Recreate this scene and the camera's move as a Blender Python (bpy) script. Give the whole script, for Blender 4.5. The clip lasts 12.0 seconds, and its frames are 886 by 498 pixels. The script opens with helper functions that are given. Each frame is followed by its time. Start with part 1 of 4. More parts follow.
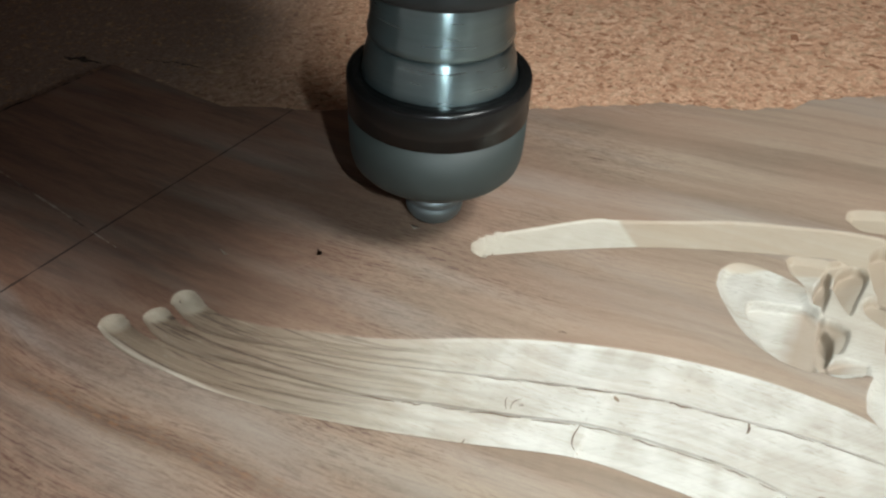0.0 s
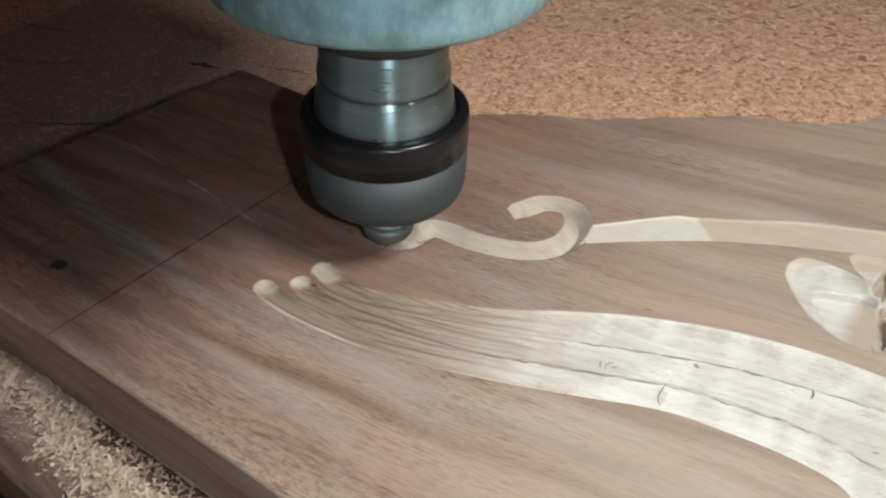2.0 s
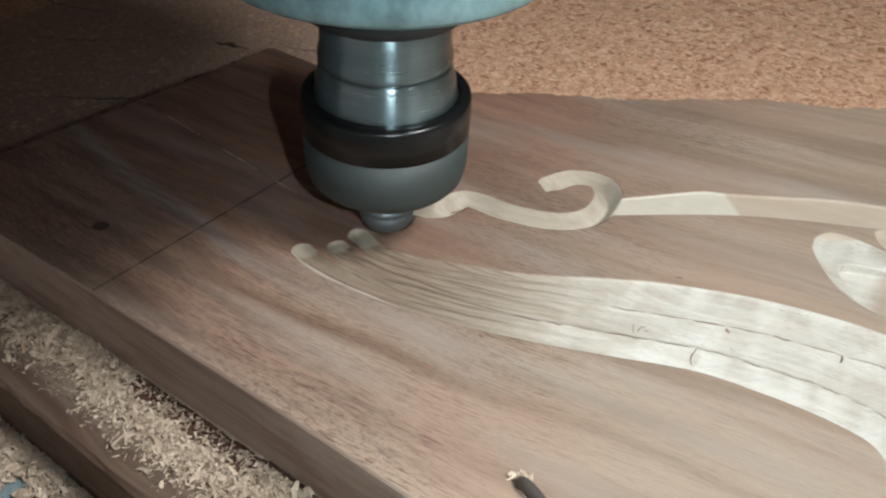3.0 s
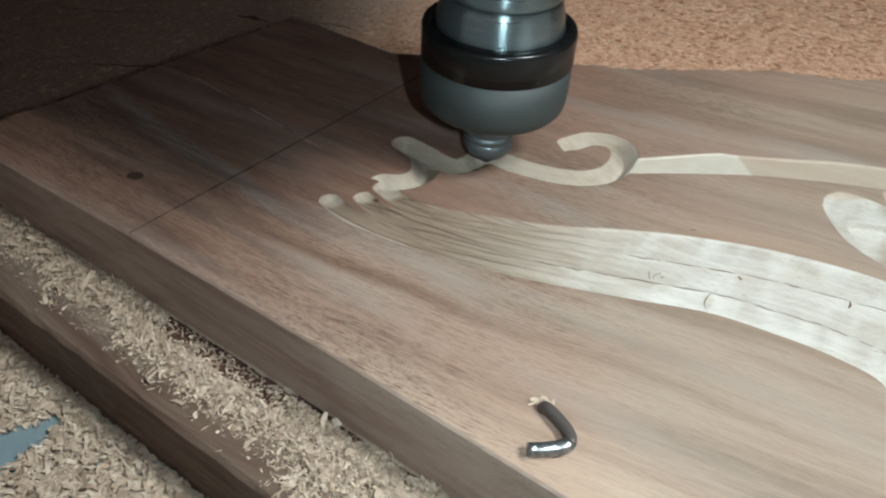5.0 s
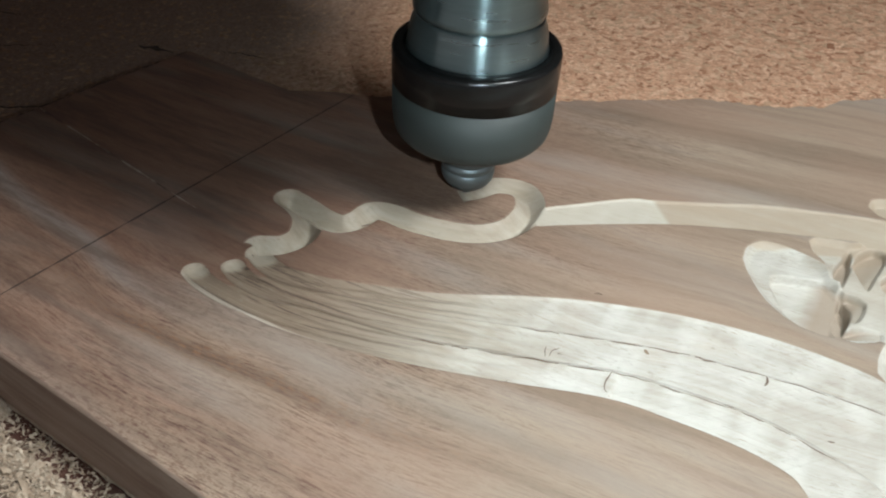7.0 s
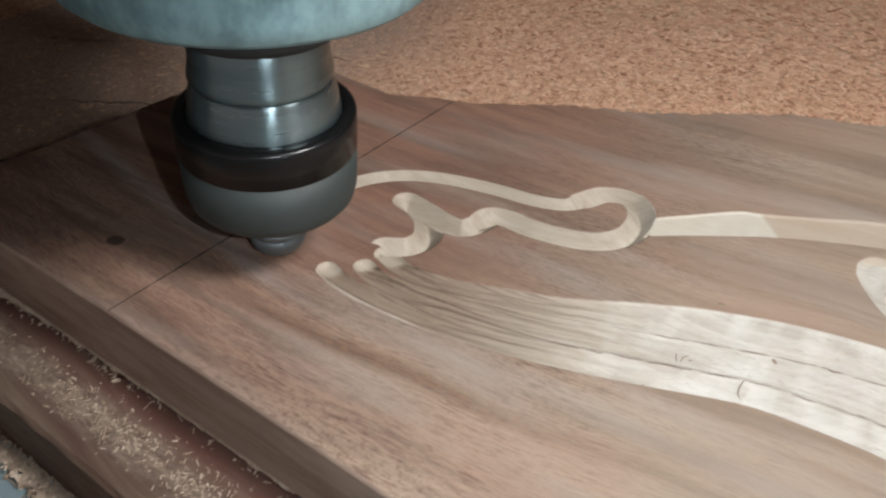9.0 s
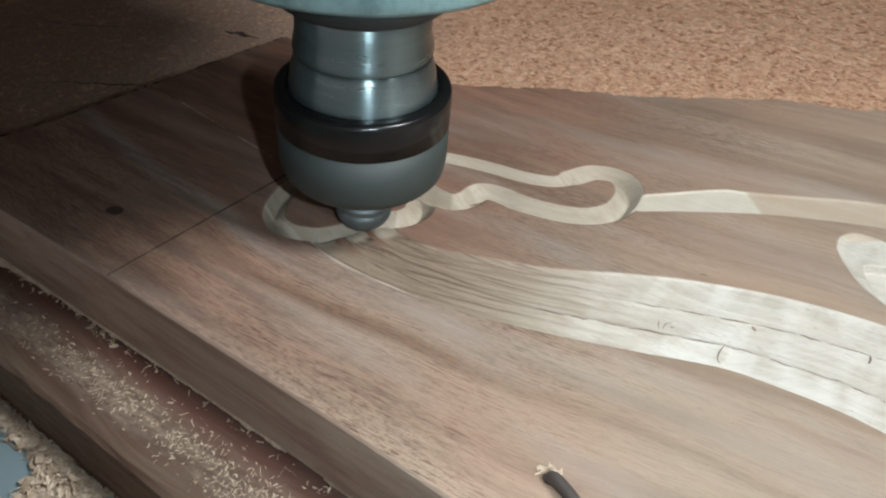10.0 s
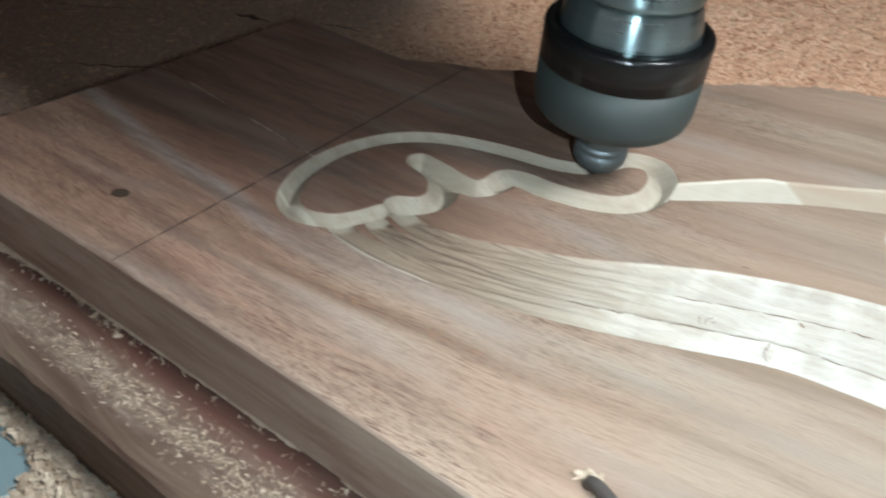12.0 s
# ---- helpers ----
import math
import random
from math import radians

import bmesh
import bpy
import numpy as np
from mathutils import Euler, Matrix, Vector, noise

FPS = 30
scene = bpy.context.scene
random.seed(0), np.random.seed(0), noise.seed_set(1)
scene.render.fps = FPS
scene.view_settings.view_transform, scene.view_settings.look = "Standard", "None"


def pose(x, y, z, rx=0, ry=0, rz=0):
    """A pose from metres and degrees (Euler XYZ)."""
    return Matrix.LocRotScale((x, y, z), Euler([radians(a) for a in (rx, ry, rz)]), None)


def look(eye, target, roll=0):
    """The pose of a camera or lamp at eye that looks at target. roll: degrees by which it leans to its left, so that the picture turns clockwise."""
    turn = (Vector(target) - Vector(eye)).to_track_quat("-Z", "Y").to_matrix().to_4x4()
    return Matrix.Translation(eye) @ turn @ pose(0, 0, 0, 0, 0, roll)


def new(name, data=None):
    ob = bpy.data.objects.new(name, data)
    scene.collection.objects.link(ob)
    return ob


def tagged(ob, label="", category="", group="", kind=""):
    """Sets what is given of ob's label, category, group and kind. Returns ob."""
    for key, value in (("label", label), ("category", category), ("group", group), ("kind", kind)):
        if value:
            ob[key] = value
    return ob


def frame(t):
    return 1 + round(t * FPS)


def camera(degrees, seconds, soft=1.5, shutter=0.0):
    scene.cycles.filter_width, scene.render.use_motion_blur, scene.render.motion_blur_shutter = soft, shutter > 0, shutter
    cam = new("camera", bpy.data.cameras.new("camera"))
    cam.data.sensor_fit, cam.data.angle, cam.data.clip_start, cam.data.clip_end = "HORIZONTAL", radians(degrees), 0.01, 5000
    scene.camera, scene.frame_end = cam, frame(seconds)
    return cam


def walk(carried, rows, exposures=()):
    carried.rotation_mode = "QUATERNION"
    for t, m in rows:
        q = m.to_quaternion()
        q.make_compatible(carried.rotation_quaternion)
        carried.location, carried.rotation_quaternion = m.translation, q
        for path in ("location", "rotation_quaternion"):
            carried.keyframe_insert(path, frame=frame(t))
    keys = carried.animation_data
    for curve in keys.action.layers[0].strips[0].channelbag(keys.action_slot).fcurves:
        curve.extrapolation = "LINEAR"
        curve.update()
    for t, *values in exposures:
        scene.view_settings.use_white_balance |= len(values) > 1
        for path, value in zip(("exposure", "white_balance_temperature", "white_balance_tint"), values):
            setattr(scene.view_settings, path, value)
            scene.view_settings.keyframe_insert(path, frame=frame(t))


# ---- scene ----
U = 0.00092  # one unit of the plan, in metres; plan: z = 0 on the plank's face, x along its front edge
cam = camera(59.3, 12.0, soft=2.1, shutter=0.4)
ROWS = [
    (0.0, 43.52, 46.85, 103.15, 28.843, -38.712, -0.226),
    (0.5, 52.05, 43.21, 106.34, 31.249, -39.794, -3.364),
    (1.0, 61.65, 39.47, 104.76, 31.508, -38.770, -2.255),
    (1.5, 56.06, 30.09, 110.37, 32.698, -38.509, -1.887),
    (2.0, 44.55, 20.48, 114.05, 33.429, -37.858, -0.986),
    (2.5, 43.12, 12.39, 113.53, 33.541, -37.831, -0.330),
    (3.0, 42.44, 9.65, 110.41, 33.562, -37.809, 0.011),
    (4.8, 44.45, -2.62, 106.09, 34.048, -37.878, 0.664),
    (5.0, 45.61, -2.67, 105.62, 33.944, -37.939, 0.639),
    (5.5, 47.14, 0.25, 103.16, 34.035, -38.077, 0.528),
    (6.0, 54.22, 10.69, 97.07, 33.277, -38.518, 0.723),
    (6.5, 54.21, 21.56, 101.99, 32.643, -38.048, 0.084),
    (6.7, 52.02, 28.44, 103.79, 32.040, -37.615, -0.115),
    (8.3, 45.38, 30.20, 106.57, 31.270, -38.604, 0.598),
    (8.5, 38.26, 26.15, 112.41, 31.443, -38.308, 0.870),
    (9.0, 30.34, 11.83, 109.61, 32.749, -37.833, 1.246),
    (9.5, 37.38, 5.37, 104.96, 32.602, -37.779, 1.803),
    (10.0, 36.45, 6.59, 106.92, 32.765, -37.696, 1.741),
    (10.5, 27.00, 0.17, 110.04, 33.328, -37.544, 1.774),
    (11.0, 1.66, -10.51, 108.41, 33.292, -36.842, 3.454),
    (11.5, 8.71, -0.94, 102.86, 33.310, -37.539, 3.062),
    (12.0, 29.20, 9.90, 99.16, 33.111, -37.921, 2.174),
]
HELD = [(t, pose(x * U, y * U, z * U, 90 + pitch, 0, yaw) @ pose(0, 0, 0, 0, 0, roll)) for t, x, y, z, yaw, pitch, roll in ROWS]
walk(cam, HELD, [(0.0, -0.05, 6240, 4), (0.5, -0.12, 6320, 5), (1.0, -0.12, 6240, 4), (2.0, 0.1, 6250, 8), (2.5, 0.06, 6180, 9), (3.0, 0.1, 6150, 6), (5.5, 0.12, 5800, 2),
                 (6.0, 0.22, 5750, 2), (6.5, 0.1, 5850, 2), (8.5, 0.0, 6380, 14), (9.0, 0.03, 6320, 12), (9.5, 0.04, 6060, 6), (10.0, 0.1, 6080, 6), (10.5, 0.14, 6020, 6),
                 (11.0, 0.5, 5900, 6), (11.5, 0.53, 5850, 4), (12.0, 0.45, 5780, 2)])

# ---- light: the dim workshop and one lamp in it; the phone's white LED that is carried along is built further down ----
world = bpy.data.worlds.new("world")
scene.world = world
world.use_nodes = True
# warm fill light that comes in through the added wall openings
world.node_tree.nodes["Background"].inputs["Color"].default_value = (0.86, 0.68, 0.62, 1)
world.node_tree.nodes["Background"].inputs["Strength"].default_value = 0.36


def lamp(name, place, target, watts, size, colour):
    data = bpy.data.lights.new(name, "AREA")
    data.shape, data.size, data.energy, data.color = "DISK", size, watts, colour
    ob = new(name, data)
    ob.matrix_world = look(Vector(place) * U, Vector(target) * U)
    return ob


LED_GLOW = 6000.0  # radiance of the phone LED's small white emitter
lamp("machine_lamp", (250, 120, 380), (-20, 118, 0), 2.45, 0.11, (0.96, 0.94, 0.91))


# ---- materials ----
def material(name):
    m = bpy.data.materials.new(name)
    m.use_nodes = True
    t = m.node_tree
    return m, t, t.nodes["Principled BSDF"]


def node(t, kind, **values):
    n = t.nodes.new("ShaderNode" + kind)
    for key, value in values.items():
        if key in n.inputs:
            n.inputs[key].default_value = value
        else:
            n.inputs[key.replace("_", " ")].default_value = value
    return n


def math_node(t, op, a, b=None, c=None, clamp=False):
    n = t.nodes.new("ShaderNodeMath")
    n.operation, n.use_clamp = op, clamp
    for i, v in enumerate((a, b, c)):
        if v is None:
            continue
        if isinstance(v, (int, float)):
            n.inputs[i].default_value = v
        else:
            t.links.new(v, n.inputs[i])
    return n.outputs[0]


def mapped(t, out, scale=(1, 1, 1), turn=(0, 0, 0), move=(0, 0, 0)):
    n = t.nodes.new("ShaderNodeMapping")
    n.inputs["Scale"].default_value, n.inputs["Rotation"].default_value, n.inputs["Location"].default_value = scale, turn, move
    t.links.new(out, n.inputs["Vector"])
    return n.outputs[0]


def noise_node(t, vec, scale, detail=4, rough=0.55, distort=0.0):
    n = node(t, "TexNoise", Scale=scale, Detail=detail, Roughness=rough, Distortion=distort)
    t.links.new(vec, n.inputs["Vector"])
    return n.outputs["Fac"]


def ramp(t, fac, stops):
    n = t.nodes.new("ShaderNodeValToRGB")
    e = n.color_ramp.elements
    while len(e) < len(stops):
        e.new(0.5)
    for el, (p, c) in zip(e, stops):
        el.position, el.color = p, (c if len(c) == 4 else (*c, 1)) if not isinstance(c, (int, float)) else (c, c, c, 1)
    t.links.new(fac, n.inputs["Fac"])
    return n.outputs["Color"]


def mix(t, fac, a, b, kind="MIX"):
    n = t.nodes.new("ShaderNodeMix")
    n.data_type, n.blend_type = "RGBA", kind
    for sock, v in ((n.inputs["Factor"], fac), (n.inputs["A"], a), (n.inputs["B"], b)):
        if isinstance(v, (int, float)):
            sock.default_value = v
        elif isinstance(v, tuple):
            sock.default_value = (*v, 1)
        else:
            t.links.new(v, sock)
    return n.outputs["Result"]


def bump(t, bsdf, height, strength, distance):
    n = node(t, "Bump", Strength=strength, Distance=distance)
    t.links.new(height, n.inputs["Height"])
    t.links.new(n.outputs["Normal"], bsdf.inputs["Normal"])
    return n


def plan_coords(t):
    """The object's own coordinates in units of the plan."""
    return mapped(t, t.nodes.new("ShaderNodeTexCoord").outputs["Object"], scale=(1 / U,) * 3)


def grain_fields(t, vec):
    """Streaks that run along x and bend as the plank's grain does: broad bands, streaks and fine fibres."""
    warp = node(t, "TexNoise", Scale=0.02, Detail=1.0)
    t.links.new(vec, warp.inputs["Vector"])
    sep = t.nodes.new("ShaderNodeSeparateXYZ")
    t.links.new(vec, sep.inputs[0])
    from_bend = math_node(t, "ADD", sep.outputs["X"], 65.0)
    bend = math_node(t, "SQRT", math_node(t, "MULTIPLY_ADD", from_bend, from_bend, 400.0))
    y = math_node(t, "MULTIPLY_ADD", bend, -0.17, sep.outputs["Y"])
    y = math_node(t, "MULTIPLY_ADD", sep.outputs["X"], 0.05, y)
    y = math_node(t, "MULTIPLY_ADD", warp.outputs["Fac"], 9.0, y)
    comb = t.nodes.new("ShaderNodeCombineXYZ")
    for name, out in (("X", sep.outputs["X"]), ("Y", y), ("Z", sep.outputs["Z"])):
        t.links.new(out, comb.inputs[name])
    v = comb.outputs[0]
    broad = noise_node(t, mapped(t, v, (0.004, 0.075, 0.05)), 1.0, 3, 0.6)
    streak = noise_node(t, mapped(t, v, (0.016, 0.34, 0.3)), 1.0, 4, 0.65)
    fibre = noise_node(t, mapped(t, v, (0.11, 3.6, 2.0)), 1.0, 6, 0.75)
    pores = noise_node(t, mapped(t, v, (0.26, 4.2, 2.0)), 1.0, 2, 0.5)
    return sep, y, v, broad, streak, fibre, pores


def plank_material():
    m, t, b = material("plank_wood")
    vec = plan_coords(t)
    sep, along_y, grain_vec, broad, streak, fibre, pores = grain_fields(t, vec)
    dark = ramp(t, broad, [(0.28, (0.172, 0.126, 0.09)), (0.45, (0.245, 0.183, 0.134)), (0.56, (0.308, 0.236, 0.175)), (0.72, (0.272, 0.195, 0.142))])
    dark = mix(t, ramp(t, streak, [(0.36, 0.2), (0.48, 0.0)]), dark, (0.13, 0.085, 0.062))
    dark = mix(t, ramp(t, streak, [(0.55, 0.0), (0.72, 0.2)]), dark, (0.37, 0.285, 0.21))
    dark = mix(t, ramp(t, fibre, [(0.36, 0.2), (0.52, 0.0)]), dark, (0.12, 0.078, 0.058))
    # pale sapwood along the front edge
    front_off = math_node(t, "MULTIPLY_ADD", sep.outputs["X"], 0.045, math_node(t, "SUBTRACT", sep.outputs["Y"], 69.5))
    sap = math_node(t, "MULTIPLY_ADD", streak, 34.0, math_node(t, "MULTIPLY_ADD", sep.outputs["X"], 0.10, math_node(t, "MULTIPLY", front_off, -1.0)))
    dark = mix(t, math_node(t, "MULTIPLY", ramp(t, math_node(t, "MULTIPLY", sap, 0.05), [(0.0, 0.0), (1.0, 1.0)]), 0.55), dark, (0.47, 0.36, 0.265))
    patch = noise_node(t, mapped(t, vec, (0.018, 0.05, 0.05), move=(5, 2, 0)), 1.0, 3)
    coarse = math_node(t, "MULTIPLY", math_node(t, "MULTIPLY_ADD", sep.outputs["X"], -0.014, 0.4, clamp=True), ramp(t, patch, [(0.36, 0.35), (0.6, 1.0)]))
    coarse = math_node(t, "MAXIMUM", coarse, 0.1)
    pore = math_node(t, "MULTIPLY", ramp(t, pores, [(0.30, 0.8), (0.40, 0.0)]), math_node(t, "MULTIPLY_ADD", coarse, 0.8, 0.1))
    dark = mix(t, pore, dark, (0.075, 0.042, 0.03))
    cross = noise_node(t, mapped(t, vec, (2.2, 0.16, 0.5)), 1.0, 3, 0.6)
    dark = mix(t, math_node(t, "MULTIPLY", ramp(t, cross, [(0.52, 0.0), (0.68, 0.35)]), coarse), dark, (0.42, 0.30, 0.22))
    flecks = noise_node(t, mapped(t, vec, (2.6, 0.7, 0.5), turn=(0, 0, 0.25), move=(7, 3, 0)), 1.0, 2, 0.55)
    dark = mix(t, math_node(t, "MULTIPLY", ramp(t, flecks, [(0.33, 0.6), (0.42, 0.0)]), coarse), dark, (0.115, 0.062, 0.042))
    # short dark dashes and pale specks all over the face
    dashes = noise_node(t, mapped(t, vec, (0.4, 1.4, 1.0), turn=(0, 0, 0.12), move=(1, 8, 0)), 1.0, 4, 0.7)
    dark = mix(t, math_node(t, "MULTIPLY", ramp(t, dashes, [(0.41, 0.85), (0.485, 0.0)]), coarse), dark, (0.11, 0.057, 0.038))
    veins = noise_node(t, mapped(t, vec, (0.03, 0.8, 0.5), turn=(0, 0, 0.08), move=(4, 2, 0)), 1.0, 5, 0.7)
    dark = mix(t, math_node(t, "MULTIPLY", ramp(t, veins, [(0.36, 0.9), (0.43, 0.0)]), coarse), dark, (0.085, 0.046, 0.032))
    dark = mix(t, math_node(t, "MULTIPLY", ramp(t, dashes, [(0.56, 0.0), (0.66, 0.35)]), coarse), dark, (0.37, 0.26, 0.185))
    # rows of dark broken lines that follow the grain
    rows_of = noise_node(t, mapped(t, grain_vec, (0.19, 2.3, 1.0), move=(3, 6, 0)), 1.0, 4, 0.68)
    where = noise_node(t, mapped(t, grain_vec, (0.012, 0.11, 0.1), move=(8, 1, 0)), 1.0, 3, 0.6)
    dark = mix(t, math_node(t, "MULTIPLY", math_node(t, "MULTIPLY", ramp(t, rows_of, [(0.40, 1.0), (0.47, 0.0)]), ramp(t, where, [(0.38, 0.3), (0.54, 1.0)])), math_node(t, "MULTIPLY", coarse, 1.7, clamp=True)), dark, (0.07, 0.034, 0.024))
    dark = mix(t, math_node(t, "MULTIPLY", math_node(t, "MULTIPLY", ramp(t, rows_of, [(0.54, 0.0), (0.62, 0.6)]), ramp(t, where, [(0.38, 0.3), (0.54, 1.0)])), math_node(t, "MULTIPLY", coarse, 1.3, clamp=True)), dark, (0.40, 0.265, 0.19))
    # the dark heart of the plank, behind the sapwood
    heart_off = math_node(t, "MULTIPLY", math_node(t, "MULTIPLY_ADD", front_off, 0.05, -1.3, clamp=True), math_node(t, "MULTIPLY_ADD", sep.outputs["X"], -0.016, 0.15, clamp=True))
    dark = mix(t, math_node(t, "MULTIPLY", heart_off, math_node(t, "MULTIPLY_ADD", broad, 0.7, 0.35)), dark, (0.135, 0.075, 0.05))
    # reddish heartwood towards the end of the plank
    red = noise_node(t, mapped(t, vec, (0.012, 0.02, 0.02)), 1.0, 2)
    dark = mix(t, math_node(t, "MULTIPLY", ramp(t, red, [(0.42, 0.0), (0.58, 0.75)]), 0.45), dark, (0.29, 0.17, 0.118))
    ruddy = math_node(t, "MULTIPLY", math_node(t, "MULTIPLY_ADD", sep.outputs["X"], -0.02, -0.5, clamp=True), math_node(t, "MULTIPLY_ADD", red, 0.9, 0.2, clamp=True))
    dark = mix(t, math_node(t, "MULTIPLY", ruddy, 0.75), dark, (0.225, 0.112, 0.076))
    # dirty brown bands along the grain of the heart
    dirt = noise_node(t, mapped(t, vec, (0.02, 0.19, 0.1), turn=(0, 0, 0.14), move=(2, 9, 0)), 1.0, 6, 0.75)
    dark = mix(t, math_node(t, "MULTIPLY", ramp(t, dirt, [(0.40, 0.6), (0.54, 0.0)]), math_node(t, "MULTIPLY_ADD", sep.outputs["X"], -0.014, 0.0, clamp=True)), dark, (0.095, 0.056, 0.04))
    dark = mix(t, math_node(t, "MULTIPLY", ramp(t, dirt, [(0.55, 0.0), (0.68, 0.3)]), math_node(t, "MULTIPLY_ADD", sep.outputs["X"], -0.014, 0.0, clamp=True)), dark, (0.31, 0.20, 0.145))
    # bluish grey dust rubbed into the face
    dust = noise_node(t, mapped(t, vec, (0.01, 0.06, 0.06), move=(3, 1, 0)), 1.0, 3)
    dark = mix(t, math_node(t, "MULTIPLY", ramp(t, dust, [(0.5, 0.0), (0.7, 1.0)]), 0.32), dark, (0.34, 0.32, 0.29))
    # a grey dusty band and a dark red-brown band that follow the grain
    left = math_node(t, "MULTIPLY_ADD", sep.outputs["X"], -0.025, -1.2, clamp=True)
    grey = math_node(t, "SUBTRACT", 1.0, math_node(t, "MULTIPLY", math_node(t, "ABSOLUTE", math_node(t, "SUBTRACT", along_y, 97.5)), 0.28), clamp=True)
    dark = mix(t, math_node(t, "MULTIPLY", math_node(t, "MULTIPLY", grey, left), math_node(t, "MULTIPLY", math_node(t, "MULTIPLY_ADD", fibre, 0.9, 0.0), ramp(t, dirt, [(0.4, 0.45), (0.56, 1.2)]))), dark, (0.33, 0.33, 0.315))
    brown = math_node(t, "SUBTRACT", 1.0, math_node(t, "MULTIPLY", math_node(t, "ABSOLUTE", math_node(t, "SUBTRACT", along_y, 90.3)), 0.3), clamp=True)
    mid = math_node(t, "SUBTRACT", 1.0, math_node(t, "MULTIPLY", math_node(t, "ABSOLUTE", math_node(t, "ADD", sep.outputs["X"], 45.0)), 0.014), clamp=True)
    dark = mix(t, math_node(t, "MULTIPLY", math_node(t, "MULTIPLY", brown, mid), ramp(t, fibre, [(0.35, 1.0), (0.62, 0.45)])), dark, (0.085, 0.043, 0.025))
    mottle = noise_node(t, mapped(t, grain_vec, (0.35, 1.1, 1.0), move=(2, 4, 0)), 1.0, 4, 0.7)
    dark = mix(t, math_node(t, "MULTIPLY", math_node(t, "MULTIPLY", brown, mid), ramp(t, mottle, [(0.52, 0.0), (0.62, 0.85)])), dark, (0.24, 0.125, 0.066))
    # red wood towards the front edge
    rust = math_node(t, "SUBTRACT", 1.0, math_node(t, "MULTIPLY", math_node(t, "ABSOLUTE", math_node(t, "SUBTRACT", along_y, 78.0)), 0.1), clamp=True)
    dark = mix(t, math_node(t, "MULTIPLY", math_node(t, "MULTIPLY", rust, mid), ramp(t, streak, [(0.4, 0.05), (0.62, 0.5)])), dark, (0.30, 0.175, 0.125))
    # a scored line across the plank and a fainter one along it
    off = math_node(t, "ABSOLUTE", math_node(t, "SUBTRACT", sep.outputs["X"], math_node(t, "MULTIPLY_ADD", sep.outputs["Y"], 0.062, -95.9)))
    rough_line = noise_node(t, mapped(t, vec, (0.3, 0.3, 0.3)), 1.0, 3)
    line = math_node(t, "LESS_THAN", off, math_node(t, "MULTIPLY_ADD", rough_line, 0.8, -0.14))
    off2 = math_node(t, "ABSOLUTE", math_node(t, "SUBTRACT", sep.outputs["Y"], math_node(t, "MULTIPLY_ADD", sep.outputs["X"], -0.165, 113.7)))
    line2 = math_node(t, "LESS_THAN", off2, math_node(t, "MULTIPLY_ADD", rough_line, 1.3, -0.52))
    line2 = math_node(t, "MULTIPLY", line2, math_node(t, "LESS_THAN", sep.outputs["X"], -80.0))
    face = mix(t, math_node(t, "MULTIPLY", line, 0.85), dark, (0.035, 0.022, 0.016))
    scratch = mix(t, ramp(t, noise_node(t, mapped(t, vec, (0.05, 0.05, 0.05)), 1.0, 2), [(0.5, 0.0), (0.56, 1.0)]), (0.06, 0.04, 0.03), (0.5, 0.42, 0.34))
    face = mix(t, math_node(t, "MULTIPLY", line2, 0.7), face, scratch)
    # freshly cut wood below the face: tan in the heartwood, paler towards the sapwood
    x_out, y_out = sep.outputs["X"], sep.outputs["Y"]
    fresh = ramp(t, streak, [(0.3, (0.27, 0.217, 0.16)), (0.5, (0.33, 0.278, 0.216)), (0.7, (0.37, 0.32, 0.258))])
    pale = ramp(t, streak, [(0.3, (0.325, 0.288, 0.236)), (0.5, (0.405, 0.372, 0.322)), (0.7, (0.47, 0.442, 0.393))])
    facet = noise_node(t, mapped(t, vec, (0.16, 0.06, 0.1), turn=(0, 0, 0.3)), 1.0, 2, 0.4)
    pale = mix(t, ramp(t, facet, [(0.45, 0.0), (0.62, 0.6)]), pale, (0.54, 0.522, 0.472))
    fresh = mix(t, math_node(t, "MULTIPLY_ADD", x_out, 0.03, 0.55, clamp=True), fresh, pale)
    # strands that run with the three long cuts; brown heart at their narrow ends, blunt tips kept pale to paint their
    # lit end walls
    from_mid = math_node(t, "ADD", x_out, 48.0)
    across = math_node(t, "MULTIPLY_ADD", math_node(t, "MULTIPLY", from_mid, from_mid), -0.0045, y_out)
    heart = math_node(t, "MULTIPLY", math_node(t, "MULTIPLY_ADD", x_out, -0.03, -0.05, clamp=True), math_node(t, "MULTIPLY_ADD", across, -0.35, 46.0, clamp=True))
    past_ends = math_node(t, "MULTIPLY", math_node(t, "ADD", math_node(t, "MULTIPLY_ADD", y_out, -0.9, x_out), 161.4), 0.5, clamp=True)
    heart = math_node(t, "MULTIPLY", heart, past_ends)
    strands = t.nodes.new("ShaderNodeCombineXYZ")
    t.links.new(x_out, strands.inputs["X"])
    t.links.new(across, strands.inputs["Y"])
    lines = noise_node(t, mapped(t, strands.outputs[0], (0.028, 1.25, 0.4)), 1.0, 5, 0.7)
    fresh = mix(t, math_node(t, "MULTIPLY", heart, math_node(t, "MULTIPLY_ADD", streak, 0.6, 0.55, clamp=True)), fresh, (0.175, 0.122, 0.084))
    fresh = mix(t, math_node(t, "MULTIPLY", ramp(t, lines, [(0.41, 1.0), (0.475, 0.0)]), math_node(t, "MULTIPLY_ADD", heart, 0.85, 0.07)), fresh, (0.075, 0.047, 0.032))
